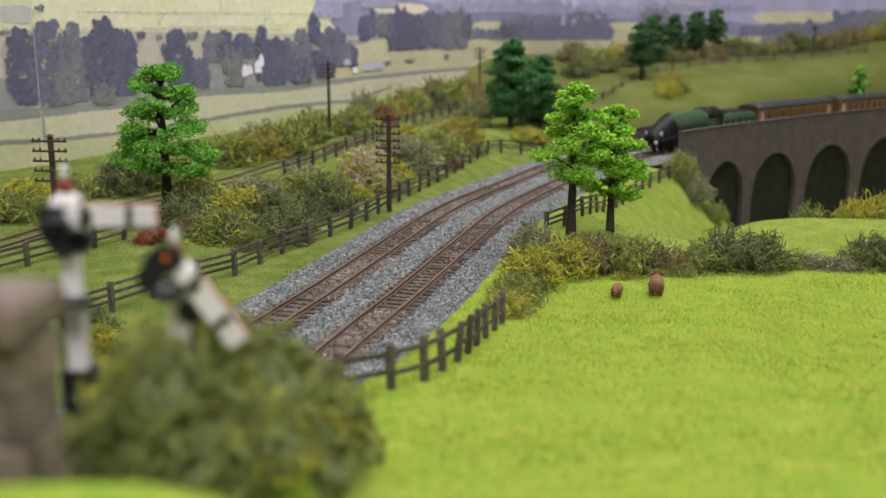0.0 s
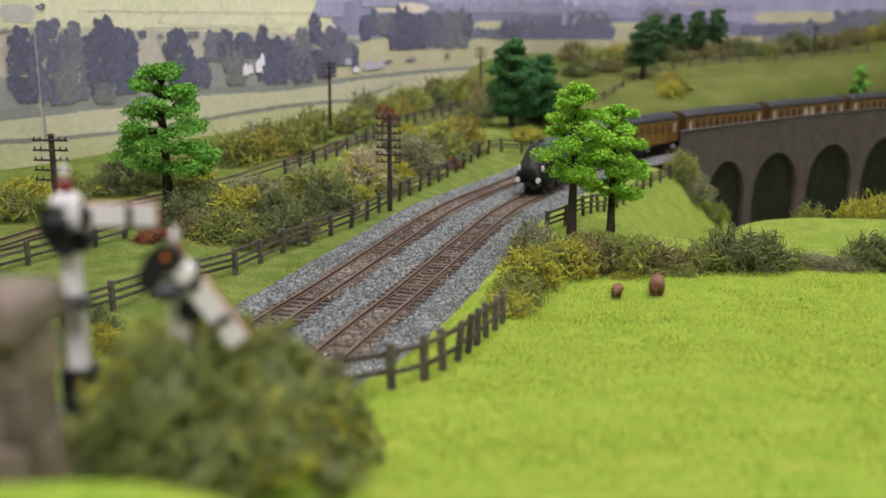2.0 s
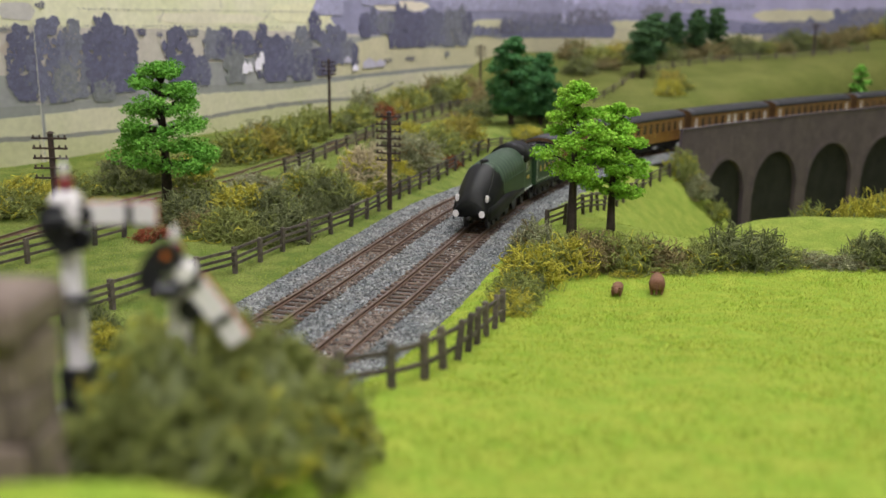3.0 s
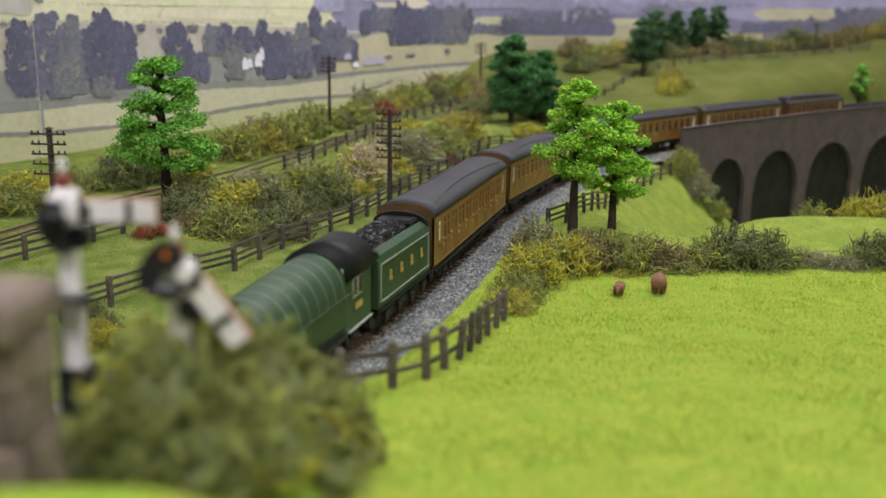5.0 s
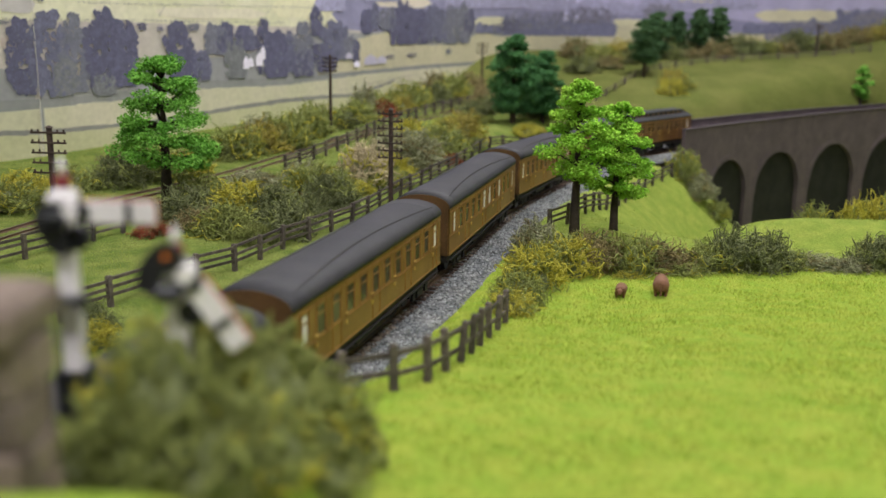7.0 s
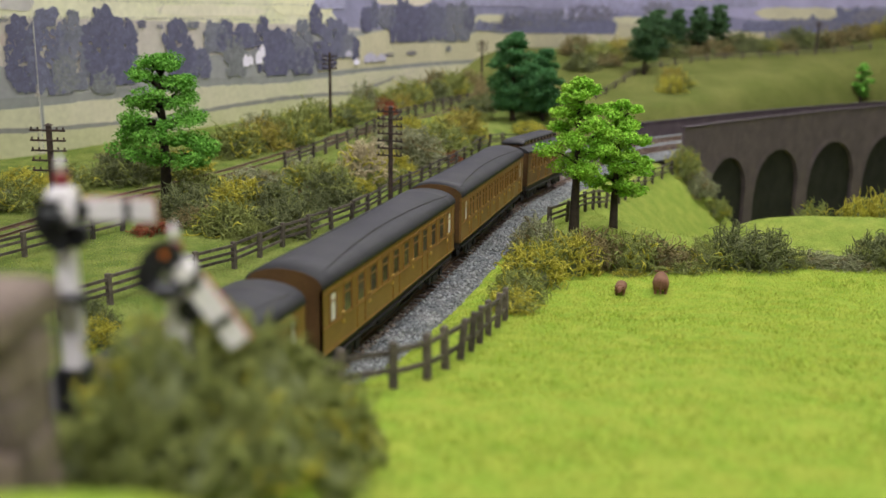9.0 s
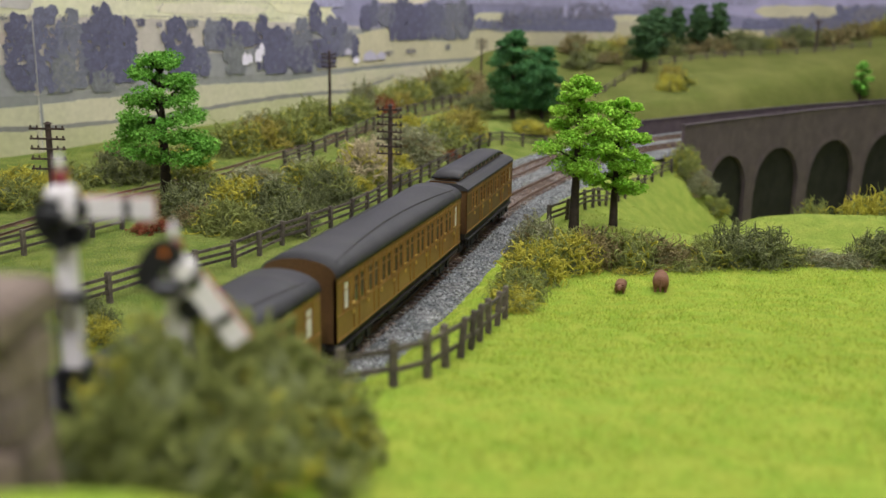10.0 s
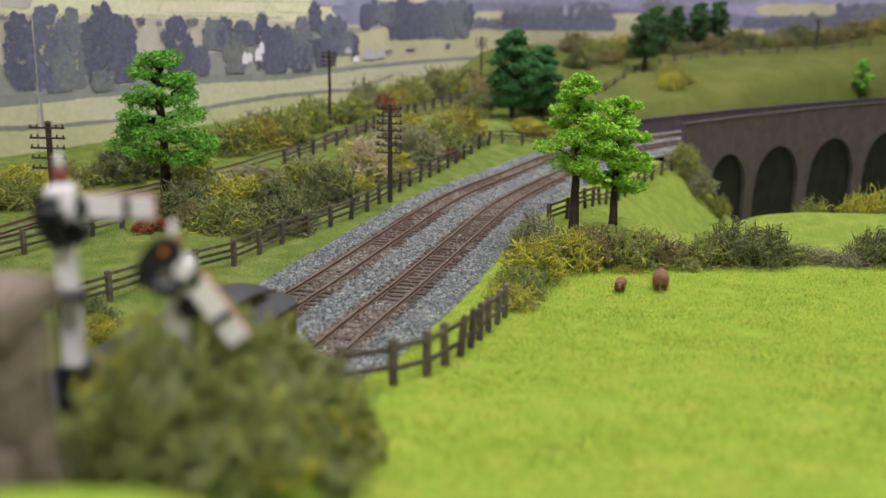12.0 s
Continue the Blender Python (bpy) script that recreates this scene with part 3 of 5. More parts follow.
def clerestory_coach():
    length = .176
    th = thing("clerestory_coach", "older reddish teak coach with a raised clerestory roof", "railway coach", "coaches of the train")
    w, z0, eave = .0172, .0158, .0462
    windows = [(-.076, .006), (-.064, .006), (-.05, .006), (-.04, .006), (-.024, .006), (-.014, .006), (.004, .006), (.014, .006), (.03, .006), (.04, .006), (.058, .006), (.068, .006)]
    for side in (-1, 1):
        coach_side(th, side, length, w, z0, eave, windows, (0, ), .0310, .0415, TEAK_OLD)
    for e in (-1, 1):
        y = e * (length / 2 - .0006)
        pts = [(-w, z0), (w, z0), (w, eave), (w * .62, eave + .0035), (w * .5, eave + .0055), (-w * .5, eave + .0055), (-w * .62, eave + .0035), (-w, eave)]
        end = part("end_wall", Build().loft([[(x, y - .0006, z) for x, z in pts], [(x, y + .0006, z) for x, z in pts]]), TEAK_END, th, "dark teak coach end")
        part("gangway", Build().box(0, e * (length / 2 + .002), .0305, .0135, .004, .027, bevel=.001), UNDER, end)
    outer = []
    for k in range(9):
        y = -length / 2 - .001 + (length + .002) * k / 8
        outer.append([(w + .0008, y, eave - .0004), (w + .0006, y, eave + .0008), (w * .8, y, eave + .0032), (w * .55, y, eave + .0045), (-w * .55, y, eave + .0045), (-w * .8, y, eave + .0032), (-w - .0006, y, eave + .0008), (-w - .0008, y, eave - .0004)])
    roof = part("roof", Build().loft(outer), ROOF, th, "dark grey roof")
    cl = length / 2 - .012
    part("clerestory_wall", Build().box(0, 0, eave + .0065, w * 1.02, cl * 2, .0045), TEAK_OLD, roof, "teak clerestory side")
    for side in (-1, 1):
        for k in range(10):
            part("clerestory_light", Build().box(side * w * .512, (-.45 + .1 * k) * cl * 2, eave + .0066, .0005, .009, .0026), GLASS, roof)
    top = []
    for k in range(11):
        t = -1 + 2 * k / 10
        y, drop = t * (cl + .004), .0022 * max(0, (abs(t) - .8) / .2) ** 2
        top.append([(math.cos(math.pi * j / 8) * w * .6, y, eave + .0088 - drop + math.sin(math.pi * j / 8) * .0026) for j in range(9)] + [(-w * .58, y, eave + .0084 - drop), (w * .58, y, eave + .0084 - drop)])
    part("clerestory_roof", Build().loft(top), ROOF, roof, "raised clerestory roof", True)
    part("underframe", Build().box(0, 0, .0135, .032, length - .002, .0048, bevel=.0004).box(.0, 0, .0088, .026, .03, .0065, bevel=.0005), UNDER, th, "black underframe")
    for side in (-1, 1):
        part("footboard", Build().box(side * .0165, 0, .0112, .0026, length - .008, .0007), UNDER, th)
    for y in (-.06, .06):
        bogie(th, y, .03)
    th.scale = (1.12, 1.0, 1.10)
    return th


def tender():
    th = thing("tender", "dark green engine tender heaped with coal", "tender", "engine and tender")
    length, w = .094, .0172
    half = length / 2
    prof = [(-w, .0145), (w, .0145), (w, .0375), (w - .0012, .0405), (w - .0045, .0425), (w - .0055, .0425), (w - .0055, .036), (-w + .0055, .036), (-w + .0055, .0425), (-w + .0045, .0425), (-w + .0012, .0405), (-w, .0375)]
    body = part("body", Build().loft([[(x, -half, z) for x, z in prof], [(x, half, z) for x, z in prof]]), ENGINE_GREEN, th)
    for e, high in ((-1, .0070), (1, .0050)):
        arch = [(math.cos(math.pi * j / 12) * (w - .0008), .0405 + math.sin(math.pi * j / 12) ** .8 * high) for j in range(13)] + [(-w + .0008, .036), (w - .0008, .036)]
        part("bulkhead", Build().loft([[(x, e * (half - .0005), z) for x, z in arch], [(x, e * (half - .0040), z) for x, z in arch]]), ENGINE_BLACK, body, "black arched bulkhead")
    rng = random.Random(3)
    coal = Build()
    rings = []
    for k in range(13):
        y = half - .006 - (length - .028) * k / 12
        rings.append([(math.cos(math.pi * j / 10) * (w - .0058), y, .0385 + math.sin(math.pi * j / 10) * (.0070 if 0 < k < 12 else .002) + rng.uniform(-.001, .001)) for j in range(11)])
    coal.loft(rings)
    for _ in range(420):
        y, x = rng.uniform(-half + .024, half - .008), rng.uniform(-1, 1) * (w - .007)
        z = .0385 + .0072 * math.sqrt(max(0, 1 - (x / (w - .0055)) ** 2)) + rng.uniform(-.0006, .0008)
        r = rng.uniform(.0007, .0018)
        coal.box(x, y, z, r, r * 1.2, r, turn=Euler((rng.random() * 3, rng.random() * 3, rng.random() * 3)).to_matrix())
    part("coal_load", coal, COAL, th, "heaped black coal with glints")
    part("water_deck", Build().box(0, -half + .011, .0425, (w - .006) * 2, .016, .005, bevel=.0015), ENGINE_BLACK, th)
    for side in (-1, 1):
        x = side * (w + .0002)
        lin = Build()
        for z in (.0175, .0362):
            lin.box(x, 0, z, .0004, length - .008, .0005)
        for y in (-half + .004, half - .004):
            lin.box(x, y, .0268, .0004, .0005, .0188)
        part("lining", lin, LINING, body, "thin pale lining")
        for k in range(4):
            part("gilt_mark", Build().box(side * (w + .0004), (-.3 + .2 * k) * length, .028, .0004, .0030, .0052).box(side * (w + .0004), (-.3 + .2 * k) * length - .0022, .0262, .0004, .0016, .0016), GILT, body, "plain gilt marking")
        part("step_edge", Build().box(side * (w + .0006), 0, .0138, .0018, length, .0006), ENGINE_BLACK, body, "black footplate edge")
        part("axle_guard", Build().box(side * .0152, 0, .0098, .0016, length - .006, .0066, bevel=.0006), UNDER, th)
        for k in range(4):
            part("axle_box", Build().box(side * .0166, (-.36 + .24 * k) * length, .0075, .0022, .0055, .0055, bevel=.0008), UNDER, th)
    for k in range(4):
        wheel_set(th, (-.36 + .24 * k) * length, .0082)
    th.scale = (1.14, 1.05, 1.17)
    return th


def locomotive():
    th = thing("streamlined_locomotive", "dark green streamlined steam engine with a black wedge nose", "locomotive", "engine and tender")
    front, back = .096, -.092
    n = 20

    def section(y):
        t = (front - y)                       # distance from the nose
        full = smooth(-.003, .030, t)
        w = .0132 + .0044 * full ** .8
        wedge = min(1.0, t / .046)
        crown = .0225 + (.0465 - .0225) * (wedge ** .74)
        crown += .0018 * smooth(.05, .12, t)
        return w, crown

    rings, ys = [], []
    k = 0
    while k <= 44:
        y = front - (front - (-.050)) * (k / 44) ** 1.35
        w, crown = section(y)
        low = .0120
        mid = max(low + .003, crown - w * .98)
        ring = [(w * .96, y, low), (w, y, low + (mid - low) * .35), (w, y, low + (mid - low) * .75)]
        slim = 1 - .30 * smooth(.070, .010, front - y)          # the nose narrows towards its top
        ring += [(math.cos(math.pi * j / n) * w * (1 - (1 - slim) * math.sin(math.pi * j / n)), y, mid + math.sin(math.pi * j / n) ** .92 * (crown - mid)) for j in range(n + 1)]
        ring += [(-w, y, low + (mid - low) * .75), (-w, y, low + (mid - low) * .35), (-w * .96, y, low)]
        rings.append(ring)
        ys.append(y)
        k += 1

    def slots(k, j):
        z = (rings[k][j][2] + rings[k + 1][j][2]) / 2
        y = (ys[k] + ys[k + 1]) / 2
        edge = .040 + .55 * max(0, z - .020)
        return 1 if y > edge or z < .0165 else 0

    casing = part("casing", Build().loft(rings, slot=1, slots=slots), [ENGINE_GREEN, ENGINE_BLACK], th, "green casing with a black nose", True)
    for y in (.044, .034, .023, .012, .001, -.010, -.021, -.032, -.043):
        w, crown = section(y)
        mid = crown - w * .98
        band = []
        for e in (-.0005, .0005):
            band.append([(math.cos(math.pi * j / n) * (w + .0003), y + e, mid + math.sin(math.pi * j / n) ** .92 * (crown - mid + .0003)) for j in range(n + 1)])
        part("boiler_band", Build().loft(band, closed=False, caps=False), BAND, casing, "pale boiler band")
    # black flared skirt over the wheels, dipping towards the cab
    for side in (-1, 1):
        prof = []
        for k in range(23):
            t = k / 22
            y = front - .006 - t * .132
            w, _ = section(y)
            up = .0175 + .0055 * math.sin(math.pi * min(1, t * 1.15)) ** 1.0 * (1 - t * .5)
            dn = .0085 + .0070 * smooth(.12, .9, t)
            x0 = side * (w + .0003)
            x1 = side * (w + .0009)
            prof.append([(x0, y, dn), (x1, y, dn), (x1, y, up), (x0, y, up)])
        part("skirt", Build().loft(prof), ENGINE_BLACK, th, "black curved skirt", True)
        part("handrail", Build().tube([(side * (section(front - .05 - .11 * k / 8)[0] + .0009), front - .05 - .11 * k / 8, .0315) for k in range(9)], .00035, 5), ENGINE_GREEN, casing)
        lamp = part("headlamp", Build().ball((side * .0127, front - .0095, .0240), .0022, 10, 6, squash=(.8, .7, 1.3)), WHITE, th, "white oval headlamp")
        part("lamp_rim", Build().tube(((side * .0127, front - .0125, .0240), (side * .0127, front - .0100, .0240)), .0024, 10), STEEL, lamp)
        buf = part("buffer", Build().tube(((side * .0110, front - .012, .0142), (side * .0110, front + .0015, .0142)), .0019, 10), UNDER, th)
        part("buffer_head", Build().tube(((side * .0110, front + .001, .0142), (side * .0110, front + .0022, .0142)), .0025, 14), WHITE, buf, "white round lamp disc")
        seam = []
        for k in range(12):
            y = front - .010 - .0034 * k
            w, crown = section(y)
            mid = max(.015, crown - w * .98)
            a = .62 + .03 * k
            seam.append((side * math.cos(a) * (w + .0003), y, mid + math.sin(a) ** .92 * (crown - mid) + .0004))
        part("nose_seam", Build().tube(seam, .00022, 4), STEEL, casing, "thin bright seam")
    part("buffer_beam", Build().box(0, front - .007, .0135, .0285, .006, .0055, bevel=.001), ENGINE_BLACK, th)
    part("coupling", Build().box(0, front + .001, .0108, .003, .005, .003, bevel=.0006), UNDER, th)
    part("chimney", Build().loft([[(math.cos(2 * math.pi * j / 14) * r, .045 + math.sin(2 * math.pi * j / 14) * r * 1.9, z) for j in range(14)] for r, z in ((.0044, .0440), (.0034, .0472), (.0030, .0478))]), ENGINE_BLACK, casing, "black chimney cowl")
    part("whistle", Build().tube(((0, .055, .044), (0, .055, .0475)), .0006, 6), STEEL, casing)
    # cab
    w = .0172
    yc0, yc1 = -.050, -.086
    prof = [(w, .0135), (w, .036)] + [(math.cos(math.pi * j / 12) * w, .036 + math.sin(math.pi * j / 12) ** .9 * .0138) for j in range(13)] + [(-w, .036), (-w, .0135)]
    cab = part("cab", Build().loft([[(x, yc0, z) for x, z in prof], [(x, yc1, z) for x, z in prof]]), ENGINE_GREEN, th, "green cab")
    arc = [(math.cos(math.pi * j / 14) * (w + .0006), .0365 + math.sin(math.pi * j / 14) ** .9 * .0142) for j in range(15)]
    part("cab_roof", Build().loft([[(x, yc0 + .001, z) for x, z in arc], [(x, yc1 - .006, z) for x, z in arc]]), ENGINE_BLACK, cab, "black cab roof", True)
    for side in (-1, 1):
        for k, y in enumerate((-.060, -.068)):
            frame_ = part("cab_window_frame", Build().box(side * (w + .0002), y, .0325, .0006, .0066, .0092), LINING, cab, "pale window frame")
            part("cab_window", Build().box(side * (w + .0005), y, .0325, .0005, .0048, .0074), GLASS, frame_)
        part("glare_window", Build().box(side * .0125, yc0 + .0006, .0395, .006, .0009, .006, bevel=.0005), LINING, cab, "pale front cab window")
        part("number_bar", Build().box(side * (w + .0003), -.066, .0235, .0005, .0105, .0026), GILT, cab, "plain gilt bar")
        part("footplate_edge", Build().box(side * (w + .0006), -.068, .0142, .0012, .036, .0005), LINING, cab, "pale footplate edge")
    for y, r in ((.030, .0128), (-.002, .0128), (-.034, .0128)):
        wheel_set(th, y, r)
    for y in (.068, .051):
        wheel_set(th, y, .0062)
    wheel_set(th, -.072, .0072)
    for side in (-1, 1):
        part("coupling_rod", Build().box(side * .0122, -.002, .0105, .0009, .066, .0018, bevel=.0003), STEEL, th)
        part("cylinder", Build().tube(((side * .0135, .050, .0125), (side * .0135, .066, .0125)), .0042, 12), ENGINE_BLACK, th)
    part("frames", Build().box(0, -.002, .0125, .010, .17, .010), UNDER, th)
    th.scale = (1.06, 1.0, 1.23)
    return th


SPEED, PITCH, HALF = .2445, .2626, .1210


def leading_coach(t):
    """Where the first coach's front end is along the line."""
    return 2.1913 - SPEED * (t - 5.5)


def riding(s, base):
    """Pose of a vehicle whose middle is at s on the line, on two pivots base apart; it runs towards falling s."""
    a, b = max(s - base / 2, .001), s + base / 2
    xa, ya, _ = main_line.at(a)
    xb, yb, _ = main_line.at(b)
    za, zb = rise(a), rise(b)
    fwd = Vector((xa - xb, ya - yb, za - zb)).normalized()
    right = fwd.cross(Vector((0, 0, 1))).normalized()
    up = right.cross(fwd)
    m = Matrix((right, fwd, up)).transposed().to_4x4()
    return Matrix.Translation(((xa + xb) / 2, (ya + yb) / 2, (za + zb) / 2)) @ m


w10 = [(-.108 + .0240 * k, .0078) for k in range(10)]
pairs = sorted([(-.1085, .0065)] + [(-.088 + .0222 * k + e, .0060) for k in range(9) for e in (-.0045, .0045)] + [(.1085, .0065)])
TRAIN = []


def train():
    first = coach("teak_coach", "varnished teak railway coach with grey roof and paired windows", pairs, (0, len(pairs) - 1))
    wide = [(-.1085, .0072)] + [(-.0885 + .0197 * k, .0100) for k in range(10)] + [(.1085, .0072)]
    second = coach("teak_coach", "varnished teak railway coach with grey roof and wide windows", wide, (0, 11))
    third = coach("teak_coach", "varnished teak railway coach with several white blinds drawn", wide, (0, 3, 5, 6, 11))
    row = [first, second, third, copy_thing(second, Matrix()), copy_thing(first, Matrix())]
    for k, v in enumerate(row):
        TRAIN.append((v, k * PITCH + HALF, .166))
    TRAIN.append((clerestory_coach(), 5 * PITCH + .091, .12))
    TRAIN.append((tender(), -.0065 - .0494, .06))
    TRAIN.append((locomotive(), -.0065 - .0988 - .004 - .092, .09))


def motions():
    for v, lag, base in TRAIN:
        walk(v, [(k * .25, riding(leading_coach(k * .25) + lag, base)) for k in range(49)])




# ---------- fences, poles, signals ----------
def fence(name, label, pts, pitch=.038, tall=.0205, rails=(.0075, .0125, .0180), group="field fences"):
    ob = thing(name, label, "fence", group)
    line = Line(pts, .006)
    n = max(1, round(line.length / pitch))
    rng = random.Random(int(abs(pts[0][0]) * 1e4))
    post = Build().box(0, 0, tall / 2 - .003, .0031, .0031, tall + .006, bevel=.0005).mesh("post", FENCE_WOOD)
    tops = []
    for k in range(n + 1):
        x, y, a = line.at(min(line.length * k / n, line.length - 1e-4))
        z = height(x, y)
        part("post", post, None, ob, at=Matrix.Translation((x, y, z)) @ Euler((rng.gauss(0, .05), rng.gauss(0, .05), a)).to_matrix().to_4x4())
        tops.append(Vector((x, y, z)))
    for h in rails:
        for p, q in zip(tops, tops[1:]):
            b = Build()
            d = (q - p)
            mid = (p + q) / 2 + Vector((rng.gauss(0, .0003), rng.gauss(0, .0003), h + rng.gauss(0, .0006)))
            turn = d.to_track_quat("X", "Z").to_matrix()
            b.box(*mid, d.length + .002, .0011, .0021, turn=turn)
            part("rail", b, FENCE_WOOD, ob)
    return ob


def telegraph_pole(x, y, h, arms, turn, label, wide=.017, thick=1.4, gap=.0058):
    ob = thing("telegraph_pole", label, "telegraph pole", "telegraph poles", pose(x, y, height(x, y), 0, 0, turn))
    part("pole", Build().tube(((0, 0, -.01), (0, 0, h * .5), (0, 0, h)), [.0017 * thick, .0016 * thick, .0014 * thick], 8), POLE_WOOD, ob)
    part("pole_cap", Build().loft([[(sx * r, sy * r, z) for sx, sy in ((-1, -1), (1, -1), (1, 1), (-1, 1))] for r, z in ((.0019 * thick, h), (.0003, h + .002))]), POLE_WOOD, ob)
    for k in range(arms):
        z = h - .004 - k * gap
        arm = part("cross_arm", Build().box(0, -.0012 - .0008 * thick, z, wide, .0014, .0010 * thick, bevel=.0002), POLE_WOOD, ob)
        for e in (-.45, -.27, .27, .45):
            part("insulator", Build().tube(((e * wide, -.0012 - .0008 * thick, z + .0004), (e * wide, -.0012 - .0008 * thick, z + .0022), (e * wide, -.0012 - .0008 * thick, z + .003)), [.0007, .0009, .0005], 6), POLE_WOOD, arm)


def signal(x, y, z0, top, drop, label, with_deck, turn=0):
    """Semaphore seen from behind: white tapered post, finial, arm with a black bar, spectacle plate, lamp and ladder."""
    ob = thing("semaphore_signal", label, "signal", "semaphore signals", pose(x, y, z0, 0, 0, turn))
    h = top - z0
    w0, w1 = .0026, .0020
    sq = lambda r, z: [(-r, -r, z), (r, -r, z), (r, r, z), (-r, r, z)]
    post = part("post", Build().loft([sq(w0, -.02), sq(w1, h - .006)]), WHITE, ob, "white square post")
    part("post_base", Build().loft([sq(w0 + .0012, -.02), sq(w0 + .0012, max(.01, h - .050))]), SIGNAL_BLACK, post)
    part("cap", Build().loft([sq(.0026, h - .0072), sq(.0031, h - .0066), sq(.0031, h - .0050), sq(.0016, h - .0034)]), WHITE, post)
    ring = lambda r, z: [(math.cos(2 * math.pi * j / 12) * r, math.sin(2 * math.pi * j / 12) * r, z) for j in range(12)]
    fin = part("finial", Build().loft([ring(.0013, h - .0036), ring(.0018, h - .0028), ring(.0021, h - .0016), ring(.0018, h - .0004), ring(.0009, h)]), SIGNAL_RED, post, "maroon finial ball", True)
    part("spike", Build().loft([ring(.0011, h - .0002), ring(.0010, h + .0022), ring(.0003, h + .0042)]), WHITE, fin, "white finial spike", True)
    # arm, pivoting in front of the post
    z = h - .0090
    m = pose(.0034, -.0042, z + (.0006 if drop == 0 else .0030), 0, drop, 0)
    arm = part("arm", Build().box(.0117, 0, 0, .0173, .0007, .0054, bevel=.0001), WHITE, ob, "white arm with a black bar", at=m)
    part("arm_bar", Build().box(.0138, -.0006, 0, .0016, .0005, .0052), SIGNAL_BLACK, arm, "black bar")
    part("arm_face", Build().box(.0117, .0007, 0, .0177, .0006, .0058), ARM_EDGE, arm, "red front edge of the arm")
    part("pivot", Build().tube(((.0, -.0018, 0), (.0, .0025, 0)), .0021, 12), WHITE, arm)
    part("arm_root", Build().tube(((.0022, -.0009, -.0001), (.0022, .0015, -.0001)), .0024, 12), SIGNAL_BLACK, arm)
    spec = Build()
    outline = [(-.0020, .0012), (-.0050, .0022), (-.0078, .0014), (-.0092, -.0012), (-.0086, -.0052), (-.0062, -.0092), (-.0030, -.0112), (-.0008, -.0096), (-.0012, -.0066), (-.0028, -.0040), (-.0010, -.0016)]
    spec.loft([[(px, -.0005, pz) for px, pz in outline], [(px, .0006, pz) for px, pz in outline]])
    part("spectacle_plate", spec, SIGNAL_BLACK, arm, "black spectacle plate")
    part("spectacle_glass", Build().tube(((-.0058, -.0009, -.0012), (-.0058, .0009, -.0012)), .0007, 10), AMBER, arm, "amber glass")
    part("lamp_case", Build().box(-.0005, -.0052, z - .0012, .0062, .0042, .0040, bevel=.0012), SIGNAL_BLACK, ob, "black lamp case")
    part("lamp_back", Build().tube(((.0035, -.003, z - .0065), (.0035, .0005, z - .0065)), .0030, 14), SIGNAL_BLACK, ob)
    if with_deck:
        zd = h - .0305
        deck = part("platform", Build().box(-.0015, -.0042, zd, .0135, .0062, .0010, bevel=.0002), SIGNAL_BLACK, ob, "black lamp platform")
        for e in (-.0078, .0048):
            part("bracket", Build().box(e, -.0042, zd - .001, .0008, .0062, .0022), SIGNAL_BLACK, deck)
        rails_ = Build()
        for e in (-.0052, -.0022):
            rails_.tube(((e, -.0046, -.012), (e, -.0046, zd)), .00035, 5)
        lad = part("ladder", rails_, SIGNAL_BLACK, ob, "black ladder")
        for k in range(14):
            part("rung", Build().tube(((-.0052, -.0046, zd - .003 - k * .0042), (-.0022, -.0046, zd - .003 - k * .0042)), .00025, 4), SIGNAL_BLACK, lad)


# ---------- trees and bushes ----------
def leaf_cloud(b, rng, c, rx, ry, rz, n, size):
    """Small folded flakes through a lumpy flattened ellipsoid."""
    ph = rng.uniform(0, 9)
    for _ in range(n):
        t, u = rng.uniform(0, 6.283), rng.uniform(-1, 1)
        q = math.sqrt(1 - u * u)
        r = rng.random() ** .42
        lump = 1 + .35 * noise.noise((math.cos(t) * q * 2 + ph, math.sin(t) * q * 2, u * 2 + ph))
        x, y, z = c[0] + math.cos(t) * q * rx * r * lump, c[1] + math.sin(t) * q * ry * r * lump, c[2] + u * rz * r * lump
        e = Euler((rng.uniform(-1.1, 1.1), rng.uniform(-1.1, 1.1), rng.uniform(0, 6.28))).to_matrix()
        s = size * rng.uniform(.55, 1.25)
        i = len(b.v)
        for px, py, pz in ((-.55, -.5, 0), (.5, -.6, .15), (.65, .35, -.1), (0, .75, .25), (-.65, .3, -.05)):
            v = e @ Vector((px * s, py * s, pz * s))
            b.v.append((x + v.x, y + v.y, z + v.z))
        b.f += [(i, i + 1, i + 3), (i + 1, i + 2, i + 3), (i, i + 3, i + 4)]
        b.m += [0, 0, 0]


